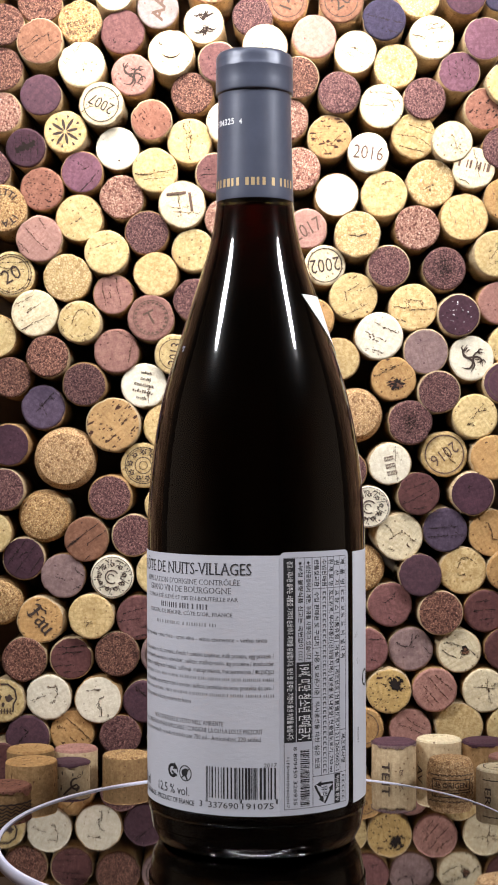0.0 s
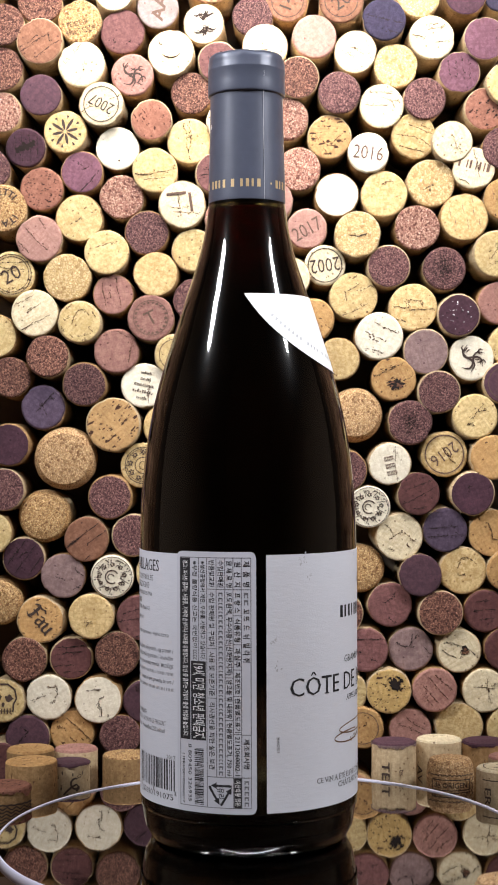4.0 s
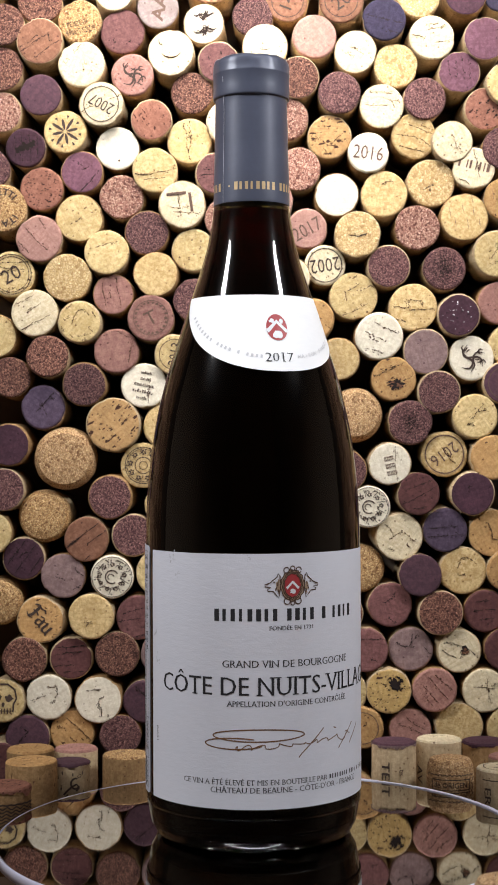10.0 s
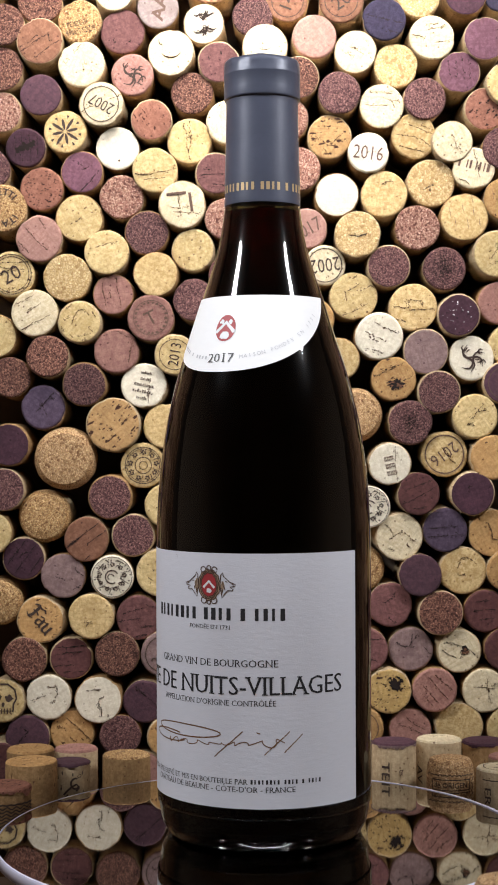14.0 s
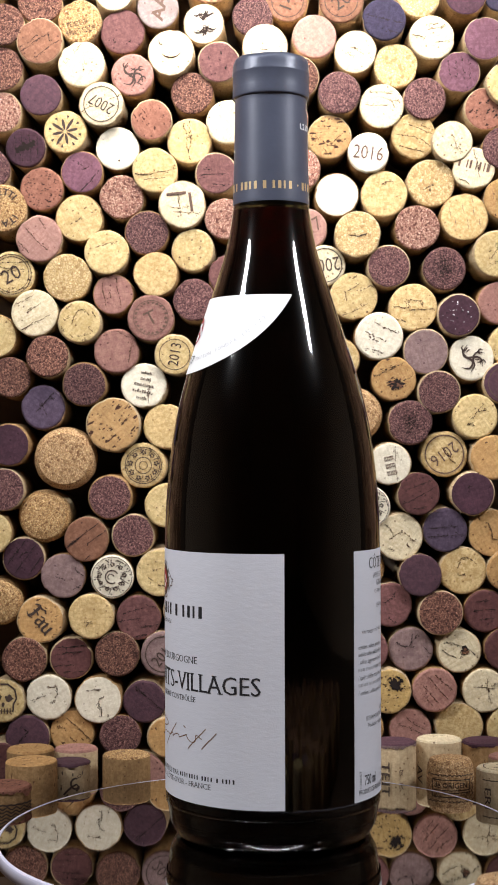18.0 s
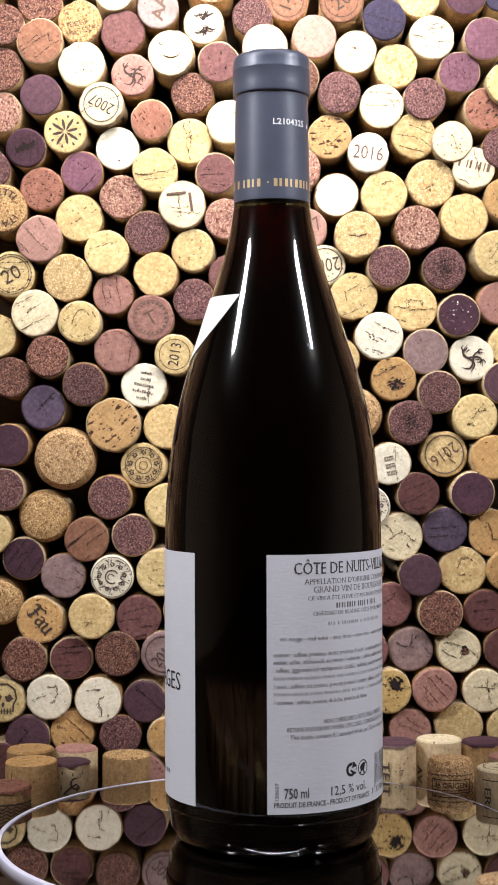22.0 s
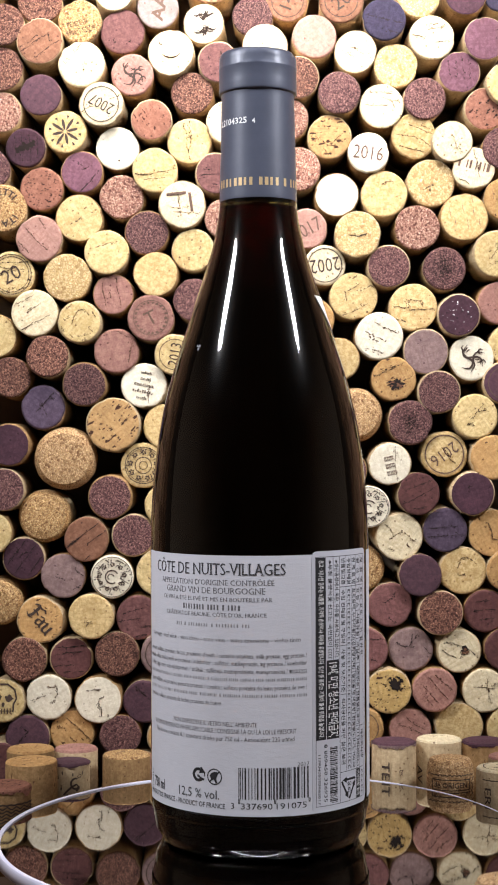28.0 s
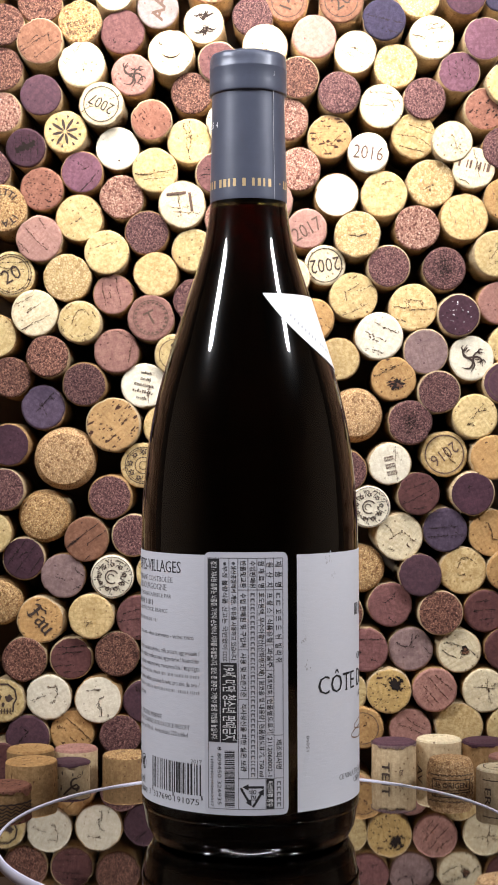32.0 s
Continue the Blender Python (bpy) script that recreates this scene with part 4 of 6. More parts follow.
cork(0.1152, 0.3156, 0.0101, "AD")
cork(0.0195, 0.3066, 0.0103, "AP")
cork(0.0372, 0.2945, 0.0106, "S")
cork(0.0594, 0.2945, 0.0111, "NF", lines=((-0.35, 0.5, 0.4, 0.52), (-0.1, 0.45, 0.1, 0.35)))
cork(0.0816, 0.3000, 0.0114, "AF", lines=((-0.35, -0.3, 0.1, -0.05), (-0.1, -0.2, 0, -0.4)))
cork(0.1163, 0.2918, 0.0106, "NT", "faint")
cork(0.0748, 0.2786, 0.0108, "AP")
cork(0.0970, 0.2836, 0.0116, "NF", "faint")
cork(0.0232, 0.2786, 0.0098, "P", "d2017")
cork(0.0467, 0.2754, 0.0111, "AF", lines=((-0.4, 0, 0.1, -0.1), (0, -0.1, 0.4, 0.05)))
cork(0.0068, 0.2918, 0.0101, "P")
cork(0.0316, 0.2614, 0.0098, "N", "d2002")
cork(0.0615, 0.2606, 0.0103, "AD")
cork(0.0875, 0.2595, 0.0103, "AD", "blot")
cork(0.1121, 0.2661, 0.0114, "NY", lines=((0.1, 0.8, 0, 0.2), (0, 0.2, 0.5, 0.1), (-0.3, -0.5, 0.4, -0.2), (0, 0.2, -0.3, -0.2)))
cork(0.0451, 0.2468, 0.0114, "NY", lines=((-0.1, 0.72, 0.15, 0.9), (-0.3, 0.2, 0.3, 0.55), (-0.8, -0.9, 0.6, -0.3), (-0.3, -0.2, -0.35, 0.2), (0.4, 0.3, 0.9, 0.5)))
cork(0.0729, 0.2415, 0.0114, "NF", lines=((-0.92, 0.05, -0.2, 0), (-0.3, 0.22, 0.3, 0.25), (-0.2, -0.12, 0.92, -0.1), (-0.9, -0.5, -0.3, -0.62), (-0.2, 0.3, -0.15, 0), (0.3, 0.3, 0.4, 0)))
cork(0.0941, 0.2376, 0.0103, "W2", "crystals")
cork(0.1134, 0.2434, 0.0101, "P2")
cork(0.0147, 0.2556, 0.0101, "N")
cork(0.0261, 0.2360, 0.0101, "NT")
cork(0.0568, 0.2278, 0.0114, "S", lines=((-0.6, 0.22, 0.3, -0.2), (-0.2, 0.62, 0.8, 0.1), (-0.4, -0.05, 0, -0.2), (-0.3, 0.1, -0.1, -0.25), (-0.6, -0.5, 0.2, -0.7)))
cork(0.0787, 0.2206, 0.0108, "G")
cork(0.1002, 0.2175, 0.0108, "S", "emblem")
cork(0.0377, 0.2172, 0.0103, "NF")
cork(0.1184, 0.2238, 0.0101, "NY")
cork(0.0636, 0.2079, 0.0106, "NT", "hole2", lines=((-0.9, 0.1, 0.1, 0.55), (-0.6, 0.3, 0.5, 0.75), (0.4, -0.1, 0.9, 0.2)))
cork(0.0848, 0.2016, 0.0103, "AD")
cork(0.0457, 0.1913, 0.0132, "C")
cork(0.1152, 0.2058, 0.0101, "W", "ring")
cork(0.0713, 0.1873, 0.0106, "AD", "blot")
cork(0.1017, 0.1902, 0.0108, "NY", lines=((-0.25, -0.15, 0.1, 0.2), (0.1, 0.2, 0.35, 0.55), (0.1, 0.2, 0.5, 0.3), (-0.4, -0.4, -0.1, -0.3)))
cork(0.0615, 0.1680, 0.0103, "S", "stamp")
cork(0.0875, 0.1725, 0.0111, "NF", "d2010", lines=((-0.1, 0.3, 0.3, -0.2), (0.1, 0, 0.5, -0.4)))
cork(0.0409, 0.1648, 0.0101, "AD")
cork(0.1097, 0.1709, 0.0106, "NT")
cork(0.0750, 0.1540, 0.0101, "R", lines=((-0.85, -0.5, 0.9, 0.4), (-0.6, 0.22, 0.6, 0.62), (-0.3, -0.7, 0.4, -0.6)))
cork(0.1002, 0.1540, 0.0106, "W2", lines=((-0.2, 0.3, 0, 0.35),))
cork(0.0517, 0.1479, 0.0101, "S", "floral")
cork(0.0660, 0.1338, 0.0114, "N", lines=((-0.62, 0.55, -0.25, 0.02), (-0.4, -0.1, 0.15, 0.2), (0.15, 0.2, 0.65, -0.2), (0.3, -0.3, 0.5, -0.5), (-0.5, -0.5, -0.2, -0.6)))
cork(0.0877, 0.1368, 0.0106, "W3", lines=((-0.9, -0.3, 0.92, -0.22), (-0.8, 0.1, 0.6, 0.18)))
cork(0.1097, 0.1352, 0.0111, "NT", lines=((-0.2, 0.5, 0, -0.2), (0, -0.2, 0.5, -0.3)))
cork(0.0483, 0.1188, 0.0116, "AT")
cork(0.0756, 0.1159, 0.0101, "W")
cork(0.0962, 0.1177, 0.0114, "NF", lines=((-0.25, 0.1, -0.12, 0.5), (-0.12, 0.5, 0.12, 0.56), (0.12, 0.56, 0.5, 0.3), (-0.3, -0.1, 0.1, -0.2)))
cork(0.1168, 0.1177, 0.0101, "NT")
cork(0.0618, 0.1018, 0.0106, "RM", lines=((-0.35, 0.1, 0.1, 0.3), (0.1, 0.3, 0.25, 0.62), (-0.1, -0.6, 0.3, -0.8)))
cork(0.0851, 0.0981, 0.0106, "AM")
cork(0.1065, 0.0987, 0.0103, "R", lines=((-0.5, 0.4, 0.2, 0.5), (-0.6, 0, 0.5, 0.1), (-0.3, -0.4, 0.4, -0.35)))
cork(0.0390, 0.0979, 0.0101, "AM")
cork(0.0501, 0.0807, 0.0106, "RM", lines=((-0.6, 0.5, 0.92, 0.5), (-0.5, -0.1, -0.2, -0.12), (0.2, -0.4, 0.5, -0.5)))
cork(0.0713, 0.0807, 0.0106, "G", lines=((0.35, 0.72, -0.1, 0.05), (0.1, 0.7, 0, 0.3), (-0.7, 0.3, 0.2, 0.05), (0.6, 0.1, 0.95, -0.2)))
cork(0.0941, 0.0801, 0.0106, "N", "chip")
cork(0.1155, 0.0809, 0.0101, "R")
cork(0.0607, 0.0616, 0.0108, "NP", "hole")
cork(0.0822, 0.0621, 0.0106, "P2", lines=((-0.6, 0.3, 0.2, -0.6), (-0.3, 0.6, 0.6, -0.4), (0, 0.7, 0.8, 0), (-0.7, -0.1, -0.1, -0.7)))
cork(0.1057, 0.0613, 0.0106, "N", lines=((-0.5, 0.2, 0.5, 0.1), (0.1, 0.62, 0.3, -0.6), (0.3, 0.2, 0.7, 0.4)))
cork(0.0409, 0.0608, 0.0101, "NY")
cork(0.0708, 0.0431, 0.0101, "P2", lines=((-0.62, 0.3, 0.9, -0.3), (-0.2, 0.62, 0.7, 0)))
cork(0.0938, 0.0444, 0.0116, "NF")
cork(0.1168, 0.0439, 0.0101, "NY")
cork(0.0483, 0.0444, 0.0101, "NT", "ring")

# the rest of the stack, beside, above and behind the bottle
def fill_stack():
    rnd = random.Random(12)
    spots = []
    for row in range(28):
        z = 0.0115 + row * 0.0192
        for k in range(-15, 16):
            x = k * 0.0222 + (0.0111 if row % 2 else 0)
            if all((x - a) ** 2 + (z - b) ** 2 > (c + 0.0102) ** 2 * 0.94 for a, b, c in PLACED):
                spots.append((x, z))
    bm = bmesh.new()
    for i, (x, z) in enumerate(spots):
        body = cork_body(0.0108, 0.042, "straight", 900 + i)
        me = bpy.data.meshes.new("tmp")
        body.to_mesh(me)
        body.free()
        me.transform(pose(x, WALL_Y + rnd.uniform(0.001, 0.004), z))
        bm.from_mesh(me)
        bpy.data.meshes.remove(me)
    tagged(part("cork_stack", bm, [FACE_STUFF, SIDE_STUFF], None), "mixed stacked wine corks filling the wall around", "corks", kind="stuff")


fill_stack()


# ---- corks standing on end round the turntable ----
def standing(x, y, top, r, kind, mark="", side=SIDE, shape="straight", words="", turn=0.0):
    m = pose(x, y, top, -90, 0, turn)
    words = words or KIND_WORDS[kind] + " standing on end beside the turntable"
    return cork_thing(m, r, kind, mark, (), top, side, shape, words, "standing corks")


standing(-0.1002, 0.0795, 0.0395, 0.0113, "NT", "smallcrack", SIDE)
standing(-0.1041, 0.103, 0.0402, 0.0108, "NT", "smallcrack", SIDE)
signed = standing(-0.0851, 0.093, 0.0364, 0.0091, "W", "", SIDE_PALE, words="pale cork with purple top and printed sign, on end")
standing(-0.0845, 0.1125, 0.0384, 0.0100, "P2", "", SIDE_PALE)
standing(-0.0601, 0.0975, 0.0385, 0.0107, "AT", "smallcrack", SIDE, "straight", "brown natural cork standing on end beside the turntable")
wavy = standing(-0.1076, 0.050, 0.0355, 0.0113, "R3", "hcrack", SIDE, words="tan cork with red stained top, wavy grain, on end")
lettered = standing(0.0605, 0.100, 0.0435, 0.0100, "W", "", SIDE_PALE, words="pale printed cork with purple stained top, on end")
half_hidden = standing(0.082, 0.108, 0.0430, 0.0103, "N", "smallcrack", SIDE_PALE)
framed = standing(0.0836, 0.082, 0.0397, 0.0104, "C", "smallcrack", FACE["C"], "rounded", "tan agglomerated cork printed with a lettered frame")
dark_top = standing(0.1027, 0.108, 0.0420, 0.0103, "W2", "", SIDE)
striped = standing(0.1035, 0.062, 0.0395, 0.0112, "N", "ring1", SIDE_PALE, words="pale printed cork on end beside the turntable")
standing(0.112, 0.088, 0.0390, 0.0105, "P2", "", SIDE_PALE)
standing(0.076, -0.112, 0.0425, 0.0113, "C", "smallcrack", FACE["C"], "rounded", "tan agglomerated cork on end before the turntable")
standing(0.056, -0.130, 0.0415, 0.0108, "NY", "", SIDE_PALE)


def on_side(r, drop, towards=0.0):
    """Print space on the side of a standing cork: u to the right, v up, drop metres below its top, towards the camera."""
    def place(u, v):
        a, q = u / r + radians(towards), r + 0.00035
        return (q * math.sin(a), drop - v, -q * math.cos(a))
    return place


def side_print(ob, make, mat=None):
    bm = bmesh.new()
    make(bm)
    part("print", bm, mat or INK_MAT, ob)


def turned(p, deg):
    c, s = math.cos(radians(deg)), math.sin(radians(deg))
    return lambda u, v: p(u * c - v * s, u * s + v * c)


def frame_print(bm):
    p = on_side(0.0106, 0.0103, -6)
    for v in (0.0039, -0.0105):
        stroke(bm, [(-0.0115 + 0.023 * i / 80, v + 0.0006 * abs(math.sin(i * 0.45))) for i in range(81)], 0.00035, p)
    for v in (0.0023, -0.0022, -0.0032, -0.0078):
        quad(bm, -0.0085, v - 0.0002, 0.0092, v + 0.0002, p, 14)
    for u in (-0.0085, 0.0089):
        quad(bm, u - 0.0002, -0.0022, u + 0.0002, 0.0023, p)
    text_flat(bm, "de ORIGEN", 0.0023, 0.0148, p, False, 0.01)
    stroke(bm, [(0.0108 + 0.0004 * math.sin(i * 1.2), 0.003 - 0.0006 * i) for i in range(18)], 0.00035, p)


def letters_print(text, drop, turn, height, width, towards=0.0, r=0.0104):
    return lambda bm: text_flat(bm, text, height, width, turned(on_side(r, drop, towards), turn), True, 0.01)


def vine_print(bm):
    """Two small faded sprigs."""
    p = on_side(0.0104, 0.0135, 14)
    rnd = random.Random(5)
    for v in (0.001, -0.0045):
        for _ in range(7):
            stroke(bm, jag(rnd, (rnd.uniform(-0.0012, 0.0012), v + rnd.uniform(-0.0014, 0.0014)), (rnd.uniform(-0.0012, 0.0012), v + rnd.uniform(-0.0014, 0.0014)), 6, 0.0004), 0.0003, p, True)


def sign_print(bm):
    p = on_side(0.0094, 0.0096, 12)
    stroke(bm, circle_pts(0.0019, 60, 330, 22, 0.0016, 0.0012, 0.0023), 0.0008, p)
    stroke(bm, [(-0.0034, -0.0036), (-0.0016, -0.0016), (0.0002, 0.0), (0.0022, 0.0008), (0.0032, -0.0008), (0.002, -0.0022)], 0.0009, p)
    stroke(bm, circle_pts(0.0008, 0, 360, 14, 0.0034, 0.0044), 0.0003, p)
    stroke(bm, [(-0.0014, -0.0034), (-0.003, -0.0048), (-0.0036, -0.0062)], 0.0006, p)
    rnd = random.Random(8)
    for u, v in ((-0.004, 0.006), (0.0005, 0.0052), (0.005, 0.0058), (-0.006, 0.004), (-0.0045, -0.001), (0.0055, -0.003), (0.0005, -0.0105), (-0.0035, -0.009), (0.0045, -0.011)):
        blob(bm, u, v, 0.00035, 0.0009, p, rnd, 7, 0.4)


def wave_print(bm):
    p = on_side(0.0116, 0.016, 20)
    for k in range(11):
        stroke(bm, [(-0.013 + 0.026 * i / 70, 0.0085 - 0.0014 * k + 0.0005 * math.sin(i * 0.62 + 0.3 * k)) for i in range(71)], 0.00055, p)
    stroke(bm, [(-0.013 + 0.026 * i / 30, 0.0098 + 0.0002 * math.sin(i * 1.7)) for i in range(31)], 0.0007, p)


def band_print(bm):
    p = on_side(0.0115, 0.004)
    quad(bm, -0.011, 0.0, 0.011, 0.0004, p, 16)
    quad(bm, -0.013, -0.0235, 0.013, -0.0231, p, 16)
    text_flat(bm, "ERL", 0.0030, 0.0105, turned(on_side(0.0115, 0.0125, -42), -90), True)
    text_flat(bm, "OC", 0.0042, 0.0080, turned(on_side(0.0115, 0.0140, 2), -90), True)


side_print(framed, frame_print)
side_print(lettered, letters_print("TE", 0.0119, -90, 0.0036, 0.0080, -25))
side_print(lettered, vine_print, INK_SOFT)
side_print(half_hidden, letters_print("AV", 0.0155, -90, 0.0038, 0.0080, -62))
side_print(signed, sign_print)
side_print(wavy, wave_print)
side_print(striped, band_print)


def stain(ob, r, deep, mat, seed):
    """Wine that has soaked a little way down the side below the top."""
    rnd = random.Random(seed)
    bm = bmesh.new()
    n = 90
    top = [bm.verts.new(((r + 0.0002) * math.sin(2 * math.pi * i / n), 0.0007, -(r + 0.0002) * math.cos(2 * math.pi * i / n))) for i in range(n)]
    low = []
    for i in range(n):
        a = 2 * math.pi * i / n
        d = 0.0007 + deep * (0.35 + 0.3 * math.sin(3 * a + seed) + 0.25 * math.sin(7 * a) + rnd.uniform(0, 0.6))
        low.append(bm.verts.new(((r + 0.00025) * math.sin(a), max(0.0009, d), -(r + 0.00025) * math.cos(a))))
    for i in range(n):
        bm.faces.new((top[i], low[i], low[(i + 1) % n], top[(i + 1) % n]))
    part("wine_stain", bm, mat, ob)


stain(signed, 0.0092, 0.0007, FACE["W"], 1)
stain(lettered, 0.0101, 0.0013, FACE["G"], 2)
stain(dark_top, 0.0104, 0.0010, FACE["W2"], 3)
stain(wavy, 0.0114, 0.0022, FACE["R3"], 4)

# corks on end before the turntable, seen in the glass
ahead = random.Random(21)


def cork_bed():
    """The wide bed of upright corks in front of the turntable; the nearest stand as things of their own."""
    bm = bmesh.new()
    for n in range(11):
        ring = 0.117 + 0.0255 * n
        count = int(ring * 2.6 / 0.0235)
        for k in range(count):
            a = radians(-74 + 148 * (k + 0.5) / count + ahead.uniform(-1.5, 1.5))
            x, y, top, r = ring * math.sin(a), -ring * math.cos(a), ahead.uniform(0.0360, 0.0392), ahead.uniform(0.0100, 0.0107)
            if math.hypot(x - 0.076, y + 0.112) < 0.024 or math.hypot(x - 0.056, y + 0.130) < 0.024 or y > -0.128:
                continue
            if n < 3:
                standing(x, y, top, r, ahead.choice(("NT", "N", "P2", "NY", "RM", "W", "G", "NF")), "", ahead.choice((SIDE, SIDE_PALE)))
                continue
            body = cork_body(r, top, "straight", 2000 + 40 * n + k)
            me = bpy.data.meshes.new("tmp")
            body.to_mesh(me)
            body.free()
            me.transform(pose(x, y, top, -90))
            bm.from_mesh(me)
            bpy.data.meshes.remove(me)
    tagged(part("cork_bed", bm, [FACE_STUFF, SIDE_STUFF], None), "mixed wine corks standing on end before the turntable", "corks", kind="stuff")


cork_bed()

# ---- turntable ----
turntable = tagged(new("turntable"), "round mirror-topped turntable with a white plastic rim", "turntable")
MIRROR = plain("mirror_plate", (0.48, 0.47, 0.46), 0.03, 1.0, 0.02, 80, 0.0)
RIM = plain("rim_white", (0.80, 0.80, 0.98), 0.25, 0.0, 0.03, 300, 0.02)
BASE = plain("base_black", (0.02, 0.02, 0.02), 0.5, 0.0, 0.2, 300, 0.05)
PLATE_R = 0.1012


def ring_mesh(outer, inner, shift, z0, top, seg=160):
    """A ring whose inner edge lies off centre by shift, thick towards -x."""
    bm = bmesh.new()
    rows = []
    for i in range(seg):
        a = 2 * math.pi * i / seg
        c, s = math.cos(a), math.sin(a)
        z1 = top - 0.00045 * (1 + c) / 2
        rows.append([bm.verts.new(q) for q in ((outer * c, outer * s, z0), (outer * c, outer * s, z1 - 0.0006), ((outer - 0.0003) * c, (outer - 0.0003) * s, z1),
                                               (inner * c + shift, inner * s, z1), (inner * c + shift, inner * s, z0))])
    for i in range(seg):
        a, b = rows[i], rows[(i + 1) % seg]
        for k in range(5):
            bm.faces.new((a[k], b[k], b[(k + 1) % 5], a[(k + 1) % 5])).smooth = k == 0
    return bm


part("plate", lathe([(PLATE_R - 0.002, DISC_Z - 0.003), (PLATE_R - 0.0006, DISC_Z - 0.003), (PLATE_R - 0.0006, DISC_Z)], 160), MIRROR, turntable, "dark mirror plate")
part("rim", ring_mesh(PLATE_R + 0.0004, PLATE_R - 0.0009, 0.0011, DISC_Z - 0.0042, DISC_Z + 0.0005), RIM, turntable, "white plastic rim")
part("base", lathe([(0.070, 0.0), (0.072, 0.001), (0.072, 0.020), (0.066, DISC_Z - 0.0031)], 96), BASE, turntable, "black turning base")

# ---- bottle ----
PROFILE = [(0.0, 0.0045), (0.020, 0.0035), (0.031, 0.0004), (0.0346, 0.0), (0.0374, 0.0012), (0.03808, 0.00231), (0.03872, 0.00344), (0.03932, 0.00459), (0.0397, 0.0054), (0.0403, 0.0085), (0.0410, 0.0135), (0.0415, 0.0175),
           (0.0415, 0.060), (0.0415, 0.108), (0.0411, 0.1245), (0.0403, 0.1358), (0.0391, 0.1468), (0.0374, 0.1578), (0.0350, 0.1687), (0.0319, 0.1797),
           (0.02835, 0.1907), (0.0244, 0.2030), (0.0212, 0.2127), (0.0178, 0.2236), (0.0159, 0.2325), (0.0149, 0.2395), (0.0143, 0.246), (0.0138, 0.265),
           (0.0135, 0.282), (0.0134, 0.294)]


def smooth_profile(pts, steps=5):
    """Catmull-Rom through (radius, z) pairs."""
    out = []
    for i in range(len(pts) - 1):
        p0, p1, p2, p3 = pts[max(i - 1, 0)], pts[i], pts[i + 1], pts[min(i + 2, len(pts) - 1)]
        for k in range(steps):
            t = k / steps
            out.append(tuple(0.5 * (2 * p1[j] + (p2[j] - p0[j]) * t + (2 * p0[j] - 5 * p1[j] + 4 * p2[j] - p3[j]) * t * t + (3 * p1[j] - p0[j] - 3 * p2[j] + p3[j]) * t ** 3) for j in (0, 1)))
    return out + [pts[-1]]


CURVE = smooth_profile(PROFILE)
SIDE_Z = [z for r, z in CURVE if z > 0.008]
SIDE_R = [r for r, z in CURVE if z > 0.008]


def radius_at(z):
    return float(np.interp(z, SIDE_Z, SIDE_R))


def on_bottle(bearing, z, off=0.0):
    """The place on the bottle's skin at a bearing (degrees from the front, to the right) and height, off metres outside it."""
    r = radius_at(z) + off
    a = radians(bearing)
    return (r * math.sin(a), -r * math.cos(a), z)


def skin(bearing, z, off, turn=0.0):
    """Flat print space round a point of the skin: u along the girth, v up; turn in degrees."""
    c, s = math.cos(radians(turn)), math.sin(radians(turn))

    def place(u, v):
        uu, vv = u * c - v * s, u * s + v * c
        return on_bottle(bearing + math.degrees(uu / radius_at(z)), z + vv, off)
    return place


def glass_material():
    N = Nodes("bottle_glass")
    N.set(Base_Color=(0.075, 0.075, 0.04, 1), Roughness=0.05, IOR=1.50, Transmission_Weight=1.0, Coat_Weight=0.03, Coat_Roughness=0.24, Coat_IOR=1.5)
    v, vs, rnd = coords(N, turn=False)
    bump(N, noise_tex(N, v, 75, 3), 0.07, 0.0006)
    return N.mat


def wine_material():
    """Red wine: all but black in the body; high in the neck, light through the thin column is painted on as deep red.
    """
    N = Nodes("red_wine")
    v, vs, rnd = coords(N, turn=False)
    sep = N.t.nodes.new("ShaderNodeSeparateXYZ")
    tc = N.t.nodes.new("ShaderNodeTexCoord")
    N.link(tc.outputs["Object"], sep.inputs[0])
    col = mix(N, noise_tex(N, v, 40, 2), (0.015, 0.0065, 0.005), (0.021, 0.008, 0.006))
    # Patchy red on the opaque surface stands in for light shining through.
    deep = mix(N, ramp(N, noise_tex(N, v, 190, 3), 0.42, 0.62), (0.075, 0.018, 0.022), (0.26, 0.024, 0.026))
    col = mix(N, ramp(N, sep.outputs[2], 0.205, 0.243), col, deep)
    N.link(col, N.b.inputs["Base Color"])
    N.set(Roughness=0.5, Specular_IOR_Level=0.0)
    return N.mat


def paper_material(name, colour, lines=0.4):
    """Laid paper with fine fibre relief."""
    N = Nodes(name)
    v, vs, rnd = coords(N, turn=False)
    mp = N.t.nodes.new("ShaderNodeMapping")
    mp.inputs["Scale"].default_value = (1, 1, 3.2)
    N.link(v, mp.inputs["Vector"])
    f1, f2, f3 = noise_tex(N, mp.outputs[0], 260, 4), noise_tex(N, v, 25, 3), noise_tex(N, v, 2200, 2)
    col = mix(N, f2, tuple(c * 0.97 for c in colour), colour)
    N.link(mix(N, ramp(N, f1, 0.3, 0.8), col, tuple(c * 0.95 for c in colour)), N.b.inputs["Base Color"])
    bump(N, mix(N, 0.3, f1, f3), lines, 0.0003)
    N.set(Roughness=0.62)
    return N.mat


GLASS, WINE = glass_material(), wine_material()
PAPER = paper_material("label_paper", (0.69, 0.70, 0.765))
PAPER_BACK = paper_material("back_paper", (0.62, 0.63, 0.70))
PAPER_NECK = paper_material("neck_paper", (0.88, 0.88, 0.88), 0.05)
